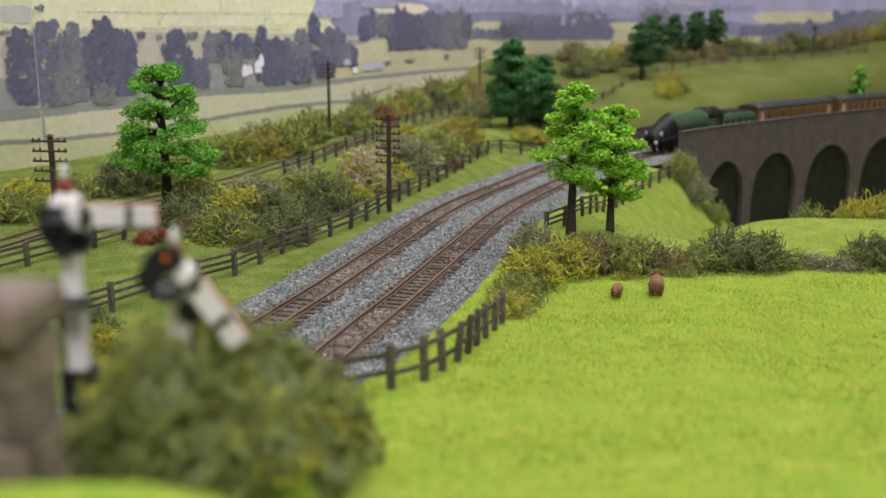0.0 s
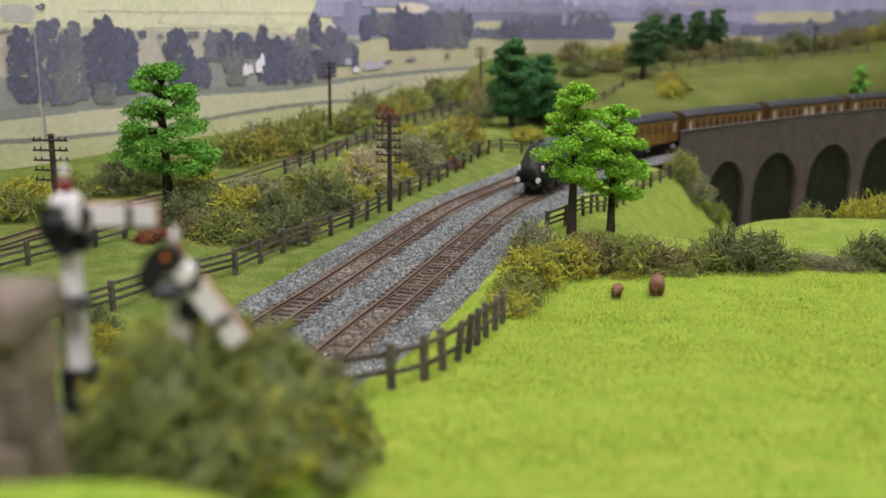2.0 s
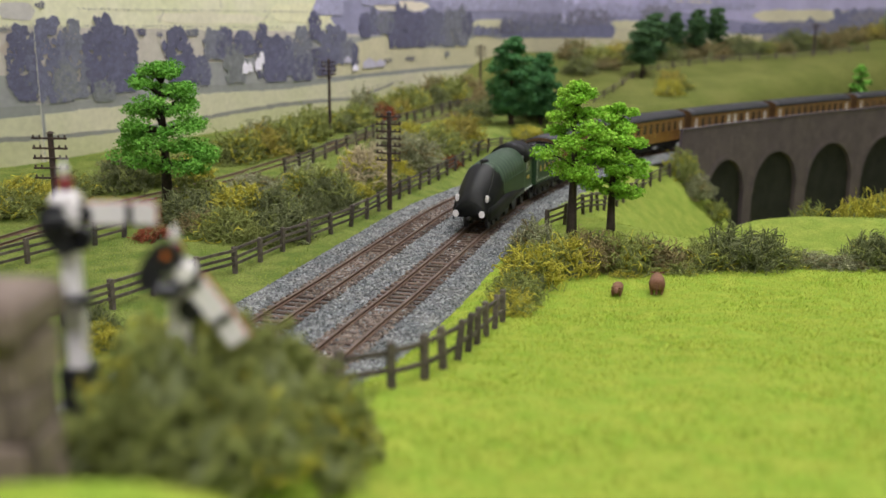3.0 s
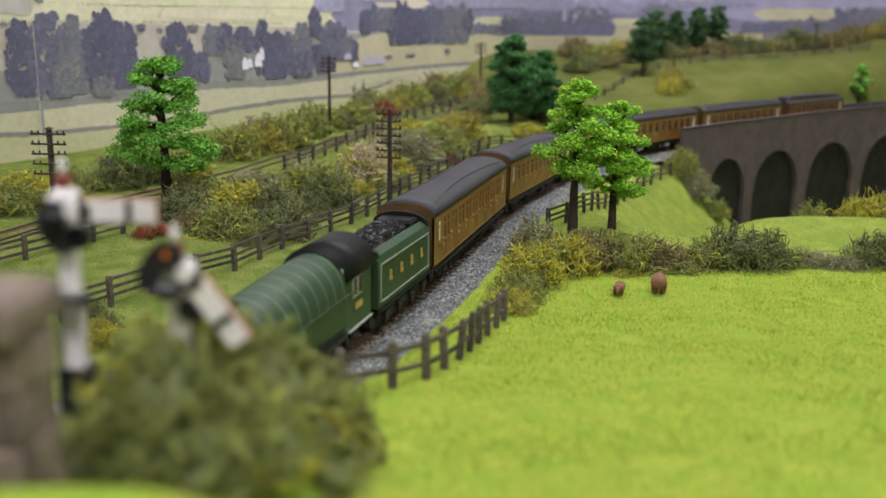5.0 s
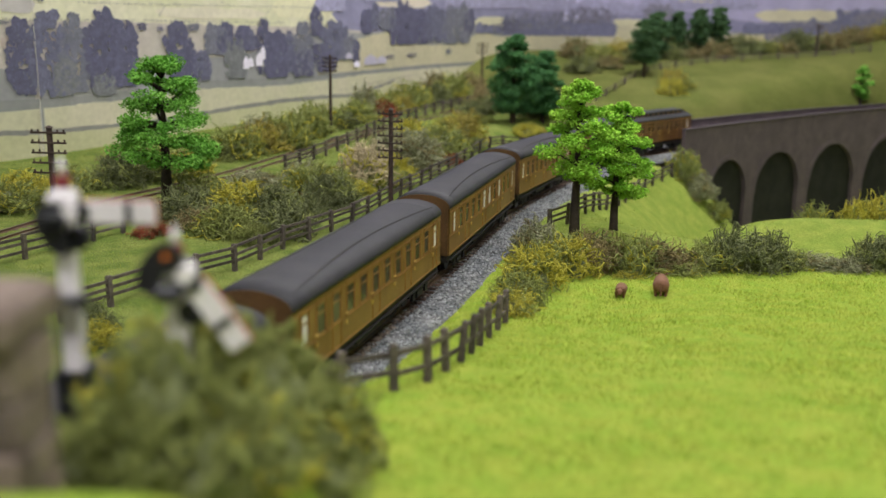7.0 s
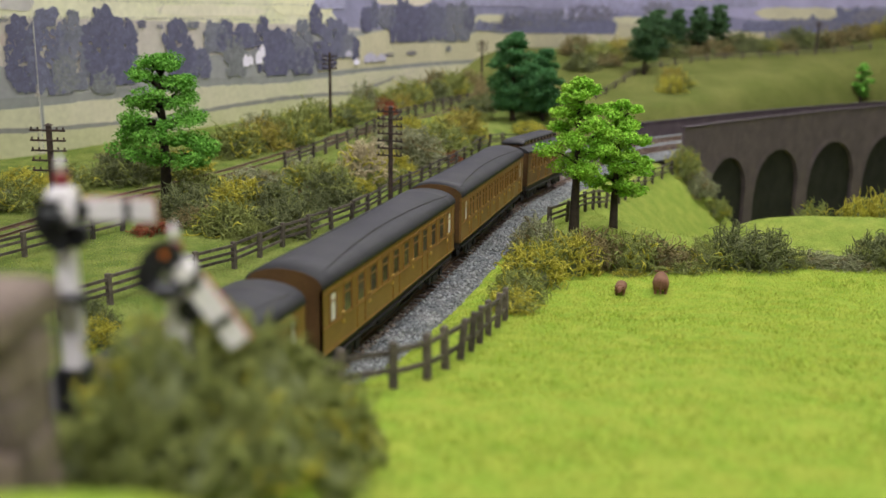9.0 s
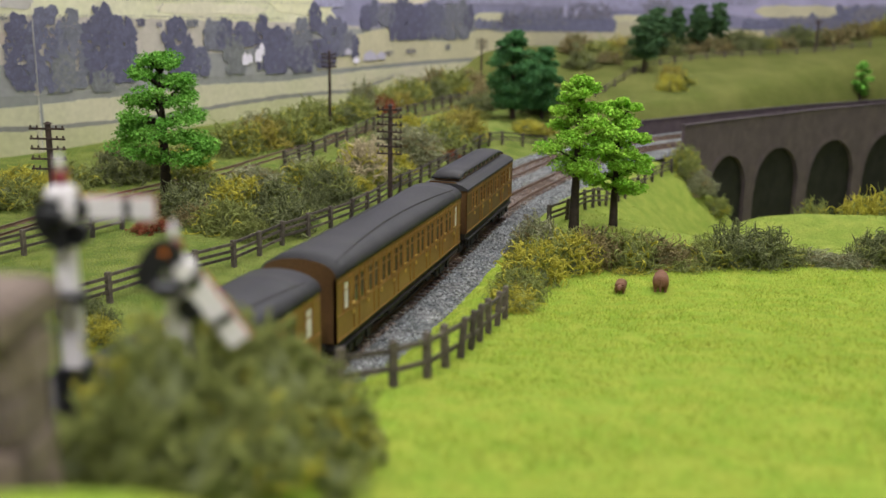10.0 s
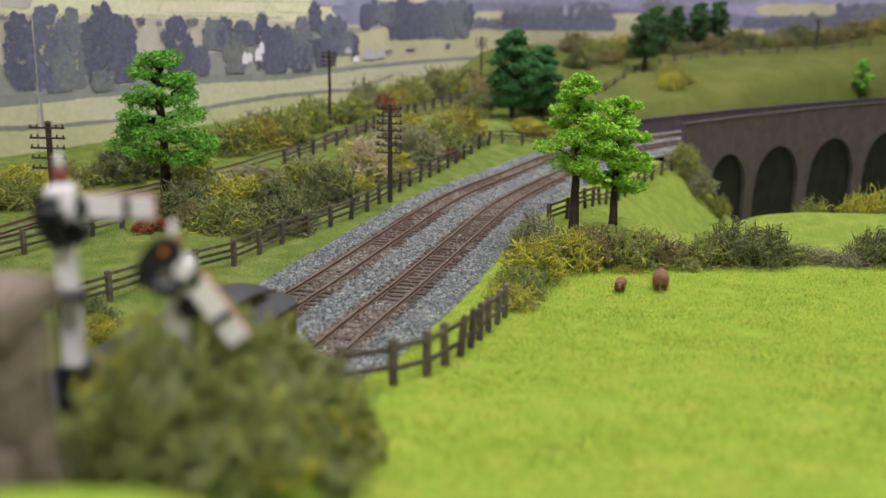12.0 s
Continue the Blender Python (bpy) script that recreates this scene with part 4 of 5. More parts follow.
def tree(x, y, h, seed, leaf, label, trunk=.3, spread=.30, shape="layered", clumps=16, flakes=260, size=.0026, lean=(0, 0), group="model trees", puff=1.0):
    rng = random.Random(seed)
    ob = thing("tree", label, "tree", group, pose(x, y, height(x, y)))
    bark, crown = Build(), Build()
    top = Vector((lean[0] * h, lean[1] * h, h * .93))
    r0 = h * (.040 if shape == "tiers" else .034)
    pts = [Vector((0, 0, -.012)), Vector((0, 0, .004))] + [Vector((top.x * t + rng.gauss(0, .004) * h, top.y * t, top.z * t)) for t in (.3, .5, .7, .85, 1)]
    bark.tube(pts, [r0 * 1.35, r0 * 1.05, r0 * .8, r0 * .62, r0 * .45, r0 * .3, r0 * .12], 8)
    tiers = ((0, .92, 6), (.19, 1.0, 7), (.39, .90, 6), (.58, .76, 6), (.76, .60, 5), (.92, .36, 4))
    if shape == "tiers":
        # flat plates of foliage on level limbs, with the trunk bare between them
        for level, (u, wide, n) in enumerate(tiers):
            t = trunk + (1 - trunk) * u
            for k in range(n):
                a = level * 1.1 + math.tau * (k + rng.uniform(-.15, .15)) / n
                reach = spread * h * wide * rng.uniform(.72, 1.0)
                root = Vector((top.x * t, top.y * t, top.z * t - .01 * h))
                tip = Vector((math.cos(a) * reach * .78, math.sin(a) * reach * .78, h * (t + rng.uniform(-.07, .05))))
                bark.tube([root, (root + tip) / 2 + Vector((0, 0, .008 * h)), tip], [r0 * .42, r0 * .3, r0 * .1], 5)
                big = .135 * h * rng.uniform(.8, 1.15) * (1.05 - .3 * u) * puff
                leaf_cloud(crown, rng, tip, big, big, big * .52, flakes, size)
                side = tip + Vector((-math.sin(a), math.cos(a), .1)) * big * rng.choice((-.8, .8))
                leaf_cloud(crown, rng, side, big * .6, big * .6, big * .34, flakes // 3, size)
    for k in range(0 if shape == "tiers" else clumps):
        t = trunk + (1 - trunk) * (k + .5) / clumps
        if shape == "layered":
            reach = spread * h * (1.05 - .62 * ((t - trunk) / (1 - trunk)) ** 1.4) * (1.0 if k % 3 else .35) * rng.uniform(.75, 1.0)
        else:
            reach = spread * h * math.sin(math.pi * min(.97, .16 + .8 * (t - trunk) / (1 - trunk))) * rng.uniform(.62, 1.0)
        a = k * 2.4 + rng.uniform(-.5, .5)
        root = Vector((top.x * t, top.y * t, top.z * t - .02 * h))
        tip = Vector((top.x * t + math.cos(a) * reach * .75, top.y * t + math.sin(a) * reach * .75, h * t + rng.uniform(-.01, .03) * h))
        bark.tube([root, (root + tip) / 2 + Vector((0, 0, .012 * h)), tip], [r0 * .28, r0 * .2, r0 * .08], 5)
        big = (.165 if shape == "layered" else .140) * h * rng.uniform(.75, 1.15) * (1.1 - .45 * t) * puff
        leaf_cloud(crown, rng, tip, big, big, big * (.50 if shape == "layered" else .48), flakes, size)
        if reach > .12 * h:
            inner = root.lerp(tip, .35)
            leaf_cloud(crown, rng, inner, big * .6, big * .6, big * .3, flakes // 4, size)
    leaf_cloud(crown, rng, (top.x, top.y, h * .95), .075 * h, .075 * h, .055 * h, flakes // 2, size)
    part("trunk", bark, BARK, ob, "dark brown trunk and limbs", True)
    part("crown", crown, leaf, ob, "ragged clumps of foliage")
    return ob


BUSHES = {}
COMPANION = {"moss": "olive", "olive": "yellow", "dark": "olive", "grey": "brown", "yellow": "olive", "ochre": "yellow", "cream": "yellow", "rust": "brown", "brown": "dark"}
BUSH_LABEL = {"moss": "mossy green tangled bush", "olive": "tangled olive green lichen bush", "dark": "dense dark green lichen bush", "grey": "grey-green wiry lichen bush", "yellow": "bright yellow-green tangled bush",
              "ochre": "ochre yellow autumn bush", "cream": "pale cream flowering bush", "rust": "rust red low bush", "brown": "brown dry tangled bush"}


def bush(kind, x, y, r, tall=.8, seed=0, z=None, coarse=False):
    """A bush of curly wiry strands over a lumpy heart; alike bushes share their meshes."""
    key = (kind, seed % 3, coarse)
    m = Matrix.Translation((x, y, (height(x, y) if z is None else z) - .002)) @ Matrix.Rotation(seed * 1.7, 4, "Z") @ Matrix.Diagonal((r, r, r * tall, 1))
    if key in BUSHES:
        old = BUSHES[key].scale
        return copy_thing(BUSHES[key], m @ Matrix.Diagonal((1 / old[0], 1 / old[1], 1 / old[2], 1)))
    rng = random.Random(31 * (seed % 3) + len(kind) + ord(kind[0]))
    ob = thing("bush", BUSH_LABEL[kind] + " on the grass", "bush", "lichen bushes", m)
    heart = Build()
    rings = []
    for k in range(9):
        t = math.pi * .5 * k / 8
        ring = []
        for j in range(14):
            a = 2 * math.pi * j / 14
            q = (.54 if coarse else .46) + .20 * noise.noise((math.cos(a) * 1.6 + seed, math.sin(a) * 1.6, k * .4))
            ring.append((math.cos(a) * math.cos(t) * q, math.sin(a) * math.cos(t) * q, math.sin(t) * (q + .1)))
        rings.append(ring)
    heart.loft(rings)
    strands = Build()

    def strand(p, d, w, steps, mix):
        """A curling strand from p along d that throws off short side twigs."""
        turn_ = Vector((rng.gauss(0, .35), rng.gauss(0, .35), rng.gauss(0, .3)))
        far = rng.uniform(.82, 1.2)
        pts = [p.copy()]
        for _k in range(steps):
            turn_ = turn_ * .72 + Vector((rng.gauss(0, .26), rng.gauss(0, .26), rng.gauss(0, .26)))
            d = (d + turn_).normalized()
            if p.length > far:
                d = (d - p.normalized() * .8).normalized()
            p = p + d * rng.uniform(.06, .1)
            p.z = max(p.z, .01)
            pts.append(p.copy())
        n = len(pts) - 1
        strands.tube(pts, [w * (1 - .65 * (k / n) ** 2) for k in range(n + 1)], 3, slot=mix, caps=False)
        return pts

    for _ in range(95 if coarse else 210):
        a, e = rng.uniform(0, 6.283), math.asin(rng.random() ** .8)
        p = Vector((math.cos(a) * math.cos(e), math.sin(a) * math.cos(e), math.sin(e))) * rng.uniform(.34, .78)
        d = (p.normalized() * .7 + Vector((rng.gauss(0, .7), rng.gauss(0, .7), rng.gauss(0, .5)))).normalized()
        w = rng.uniform(.016, .029) * (1.8 if coarse else 1.0)
        mix = 1 if rng.random() < .14 else 0
        pts = strand(p, d, w, 7, mix)
        for _t in range(2):
            q = pts[rng.randrange(2, 7)]
            strand(q.copy(), (q.normalized() * .5 + Vector((rng.gauss(0, .8), rng.gauss(0, .8), rng.gauss(0, .6)))).normalized(), w * .75, 4, mix)
    # hearts of every kind take the dark lichen: inner shade put into the colour
    part("heart", heart, LICHEN["dark"], ob, "lumpy heart, coloured dark for the shade inside the bush", True)
    part("tangle", strands, [LICHEN[kind], LICHEN[COMPANION[kind]]], ob, "curly wiry strands", True)
    BUSHES[key] = ob
    return ob


def cow(x, y, turn, scale_, label):
    ob = thing("cow", label, "cow", "cattle in the field", Matrix.Translation((x, y, height(x, y) - .0025)) @ Matrix.Rotation(radians(turn), 4, "Z") @ Matrix.Diagonal((scale_ * 1.25, scale_, scale_, 1)))
    rings = []
    for yy, w, zc, hh in ((-.0135, .0015, .0125, .002), (-.013, .0042, .0122, .0042), (-.010, .0052, .012, .0052), (-.003, .0054, .0115, .0054), (.005, .005, .0118, .0052), (.010, .0042, .0125, .0046), (.013, .0026, .0135, .0032)):
        rings.append([(math.cos(2 * math.pi * j / 12) * w, yy, zc + math.sin(2 * math.pi * j / 12) * hh) for j in range(12)])
    part("body", Build().loft(rings), HIDE, ob, "", True)
    part("neck", Build().tube(((0, .011, .0135), (0, .0165, .0135)), [.0032, .0024], 8), HIDE, ob, "", True)
    head = part("head", Build().tube(((0, .0155, .0145), (0, .018, .0135), (0, .0215, .0110)), [.0022, .0022, .0014], 8), HIDE, ob, "", True)
    for side in (-1, 1):
        part("ear", Build().box(side * .003, .0165, .0158, .0028, .0006, .0012), HIDE, head)
        for yy in (-.0095, .0085):
            part("leg", Build().tube(((side * .0032, yy, -.001), (side * .0032, yy, .005), (side * .0034, yy, .011)), [.0009, .0009, .0018], 7), HIDE, ob)
    part("tail", Build().tube(((0, -.0135, .015), (0, -.0145, .010), (0, -.0142, .005)), [.0006, .0004, .0007], 5), HIDE, ob)


def stone_pier():
    """Stone parapet end with a worn coping beside the signals."""
    ob = thing("stone_parapet", "brown weathered stone parapet end with a flat coping", "wall", kind="structure")
    x0, y0, z0 = -.1195, .162, height(-.10, .15) - .01
    rng = random.Random(8)
    part("core", Build().box(x0 + .022, y0 + .0085, (z0 + .121) / 2 + .0, .043, .014, .121 - z0), STONE, ob)
    course = z0
    k = 0
    while course < .119:
        hgt = .0092
        for face in range(2):
            pos = -.002 - (.006 if k % 2 else 0)
            while pos < (.044 if face == 0 else .016):
                ln = rng.uniform(.011, .017)
                a, c = max(pos, 0), min(pos + ln - .0006, .044 if face == 0 else .016)
                if c - a > .002:
                    d = rng.uniform(.0, .0008)
                    if face == 0:
                        b = Build().box(x0 + (a + c) / 2, y0 + .0018 - d, course + hgt / 2, c - a, .0036, hgt - .0006, bevel=.0006)
                    else:
                        b = Build().box(x0 + .0425 + d, y0 + (a + c) / 2, course + hgt / 2, .0036, c - a, hgt - .0006, bevel=.0006)
                    part("stone_block", b, STONE, ob)
                pos += ln
        course += hgt
        k += 1
    part("coping", Build().box(x0 + .0205, y0 + .0085, .1245, .050, .022, .0085, bevel=.002), STONE, ob, "projecting worn coping")




# ---------- printed backdrop: a curved sheet behind the land, printed with distant fields and woods ----------
BACK = Line([(-.5, 1.2), (-.35, 1.45), (-.2, 1.7), (-.05, 2.0), (.1, 2.3), (.24, 2.56), (.4, 2.76), (.7, 2.93), (1.1, 3.03), (1.7, 3.10), (2.6, 3.15)], .02)
SIDE = Line([(-.95, .72), (-.5, 1.2)], .02)
BANDS = (
    ("far_hills", (0.462, 0.457, 0.589), (0.384, 0.379, 0.508), ((-0.146, 0.323), (0.346, 0.379), (1.023, 0.463), (2.12, 0.579), (3.036, 0.606))),
    ("far_woods", (0.3, 0.303, 0.408), (0.24, 0.249, 0.336), ((0.552, 0.224), (0.618, 0.218), (0.776, 0.241), (0.963, 0.231), (1.186, 0.225), (1.483, 0.237), (1.705, 0.253), (1.853, 0.226), (1.941, 0.208), (2.064, 0.232), (2.244, 0.214), (2.398, 0.193), (2.566, 0.203), (2.712, 0.234), (2.838, 0.242), (3.081, 0.257))),
    ("far_fields", (0.655, 0.682, 0.417), (0.712, 0.706, 0.498), ((-0.146, 0.323), (0.235, 0.366), (0.536, 0.402), (0.545, 0.224), (0.575, 0.202), (0.599, 0.183), (0.616, 0.168))),
    ("grey_fields", (0.529, 0.503, 0.408), (0.471, 0.457, 0.367), ((-0.163, 0.17), (0.0, 0.173), (0.159, 0.172), (0.332, 0.169), (0.549, 0.168), (0.691, 0.162))),
    ("wood_floor", (0.337, 0.355, 0.306), (0.279, 0.296, 0.278), ((-0.169, 0.12), (-0.005, 0.115), (0.069, 0.105), (0.215, 0.118), (0.366, 0.126), (0.549, 0.159), (0.691, 0.158), (0.963, 0.168), (1.218, 0.18), (1.383, 0.159), (1.71, 0.167), (1.942, 0.18), (2.343, 0.165), (2.626, 0.159), (2.842, 0.204), (3.086, 0.223))),
    ("upper_meadow", (0.549, 0.533, 0.328), (0.49, 0.484, 0.292), ((0.548, 0.131), (0.691, 0.15), (0.796, 0.162), (0.818, 0.136), (1.071, 0.132), (1.218, 0.16), (1.315, 0.149), (1.585, 0.155), (1.833, 0.17), (1.985, 0.177), (2.305, 0.158), (2.457, 0.158), (2.533, 0.155), (2.72, 0.159), (3.093, 0.171))),
    ("hedge_bank", (0.279, 0.296, 0.258), (0.24, 0.262, 0.227), ((-0.174, 0.074), (-0.05, 0.079), (0.084, 0.08), (0.291, 0.089), (0.485, 0.088), (0.689, 0.091), (0.963, 0.094), (1.317, 0.093), (1.589, 0.085), (1.715, 0.088))),
    ("pale_meadow", (0.559, 0.553, 0.367), (0.509, 0.523, 0.321), ((-0.176, 0.061), (-0.051, 0.065), (0.083, 0.07), (0.15, 0.07), (0.291, 0.078), (0.456, 0.075), (0.689, 0.084), (0.963, 0.086), (1.318, 0.085), (1.59, 0.076), (1.715, 0.079))),
    ("field_hedge", (0.253, 0.262, 0.221), (0.222, 0.23, 0.193), ((-0.178, 0.039), (-0.053, 0.043), (0.02, 0.041), (0.099, 0.04), (0.209, 0.041), (0.325, 0.048), (0.455, 0.054), (0.612, 0.053), (0.649, 0.051), (0.729, 0.06), (0.817, 0.071))),
    ("low_meadow", (0.509, 0.523, 0.292), (0.462, 0.484, 0.258), ((-0.179, 0.033), (-0.054, 0.037), (0.019, 0.035), (0.099, 0.035), (0.209, 0.034), (0.324, 0.042), (0.455, 0.047), (0.612, 0.047), (0.649, 0.044), (0.729, 0.054), (0.817, 0.067))),
)
PATCHES = (
    ((0.736, 0.741, 0.461), 0.434, 0.601, 0.179, 0.218),
    ((0.712, 0.7, 0.489), 0.194, 0.422, 0.177, 0.197),
    ((0.712, 0.671, 0.508), 0.732, 0.963, 0.204, 0.23),
    ((0.471, 0.421, 0.336), -0.044, 0.048, 0.136, 0.158),
    ((0.529, 0.523, 0.461), -0.04, 0.004, 0.179, 0.206),
    ((0.6, 0.6, 0.36), 1.9, 2.028, 0.174, 0.201),
    ((0.62, 0.62, 0.4), 1.176, 1.404, 0.166, 0.198),
    ((0.64, 0.63, 0.4), 2.4, 2.756, 0.192, 0.239),
    ((0.6, 0.56, 0.27), 2.328, 2.492, 0.119, 0.156),
    ((0.62, 0.6, 0.44), 2.116, 2.284, 0.245, 0.258),
)
PRINT_TREES = (
    (-0.016, 0.082, 0.046, 0.094),
    (0.019, 0.080, 0.060, 0.104),
    (0.054, 0.084, 0.051, 0.102),
    (0.103, 0.087, 0.065, 0.102),
    (0.134, 0.088, 0.056, 0.090),
    (0.040, 0.080, 0.036, 0.050),
    (0.099, 0.077, 0.039, 0.029),
    (0.233, 0.092, 0.054, 0.081),
    (0.255, 0.090, 0.030, 0.055),
    (0.278, 0.090, 0.033, 0.043),
    (0.310, 0.126, 0.055, 0.043),
    (0.327, 0.127, 0.039, 0.048),
    (0.369, 0.131, 0.045, 0.039),
    (0.383, 0.131, 0.022, 0.032),
    (0.349, 0.090, 0.051, 0.060),
    (0.411, 0.093, 0.039, 0.091),
    (0.440, 0.088, 0.075, 0.070),
    (0.474, 0.096, 0.032, 0.067),
    (0.509, 0.087, 0.052, 0.092),
    (0.507, 0.087, 0.068, 0.045),
    (0.544, 0.153, 0.034, 0.049),
    (0.597, 0.110, 0.089, 0.068),
    (0.636, 0.111, 0.056, 0.042),
    (0.664, 0.106, 0.028, 0.042),
    (0.703, 0.156, 0.045, 0.044),
    (0.732, 0.164, 0.034, 0.047),
    (0.778, 0.162, 0.075, 0.042),
    (0.841, 0.135, 0.130, 0.078),
    (0.913, 0.136, 0.108, 0.070),
    (0.984, 0.138, 0.114, 0.071),
    (1.088, 0.134, 0.158, 0.084),
    (1.146, 0.155, 0.058, 0.052),
    (0.168, 0.161, 0.018, 0.011),
    (0.200, 0.161, 0.011, 0.006),
    (0.262, 0.161, 0.028, 0.011),
    (0.547, 0.121, 0.032, 0.019),
    (0.571, 0.092, 0.068, 0.033),
    (1.737, 0.078, 0.030, 0.034),
    (1.043, 0.114, 0.027, 0.011),
    (0.877, 0.110, 0.048, 0.009),
    (0.784, 0.109, 0.040, 0.008),
    (1.234, 0.162, 0.025, 0.016),
    (1.282, 0.154, 0.025, 0.020),
    (2.479, 0.118, 0.109, 0.047),
    (2.588, 0.169, 0.222, 0.034),
    (2.792, 0.187, 0.163, 0.044),
    (1.552, 0.167, 0.504, 0.043),
    (1.383, 0.159, 0.171, 0.032),
    (1.810, 0.182, 0.212, 0.046),
    (2.066, 0.196, 0.120, 0.042),
    (-0.041, 0.168, 0.027, 0.005),
    (0.011, 0.196, 0.014, 0.008),
)
PRINT_WOODS = (          # along from, to; foot at either end; height; tone
    (1.34, 1.908, 0.153, 0.15, 0.044, 0),
    (1.712, 2.016, 0.208, 0.211, 0.037, 1),
    (1.032, 1.492, 0.211, 0.219, 0.025, 1),
    (1.492, 1.74, 0.214, 0.217, 0.028, 1),
    (2.368, 2.612, 0.161, 0.162, 0.028, 0),
    (2.572, 2.852, 0.163, 0.164, 0.041, 0),
    (2.672, 2.848, 0.194, 0.195, 0.047, 0),
    (0.548, 0.624, 0.196, 0.197, 0.026, 1),
    (0.696, 0.824, 0.216, 0.219, 0.013, 1),
    (1.188, 1.32, 0.159, 0.158, 0.011, 0),
    (2.008, 2.4, 0.23, 0.233, 0.019, 1),
)
PRINT_HEDGES = (
    (0.068, 0.196, 0.552, 0.2),
    (-0.036, 0.174, 0.16, 0.175),
    (0.172, 0.175, 0.464, 0.174),
    (0.324, 0.217, 0.324, 0.198),
    (0.428, 0.197, 0.412, 0.175),
    (0.212, 0.196, 0.196, 0.176),
    (1.496, 0.115, 1.888, 0.124),
    (1.196, 0.088, 1.72, 0.105),
    (1.716, 0.163, 2.112, 0.172),
    (0.028, 0.107, 0.152, 0.08),
    (0.616, 0.06, 0.904, 0.077),
)
PRINT_HOUSES = (
    (0.363, 0.104, 0.013, 0.020),
    (0.373, 0.107, 0.013, 0.015),
    (0.391, 0.108, 0.016, 0.022),
    (0.402, 0.118, 0.011, 0.021),
    (0.656, 0.098, 0.020, 0.012),
    (0.691, 0.101, 0.046, 0.019),
    (0.738, 0.102, 0.035, 0.015),
    (0.629, 0.113, 0.022, 0.012),
)


def on_sheet(s, z, lift):
    """A point of the print: s runs along the sheet from the seam (negative on the side panel)."""
    if s >= 0:
        x, y, _ = BACK.at(min(s, BACK.length - .001), lift)
    else:
        x, y, _ = SIDE.at(max(SIDE.length + s, 0.0), lift)
    return (x, y, z)


INKS = {}


def ink(colour, second=None, leafy=False):
    colour = tuple(c * k for c, k in zip(colour, (1.13, 1.06, 1.2)))
    second = tuple(c * k for c, k in zip(second, (1.13, 1.06, 1.2))) if second else None
    key = (colour, second, leafy)
    if key not in INKS:
        INKS[key] = material("print_ink", colour, second or tuple(c * .9 for c in colour), .8, scale=110 if leafy else 14, fine=420 if leafy else 130, bump=0, spread=.3 if leafy else .09)
    return INKS[key]


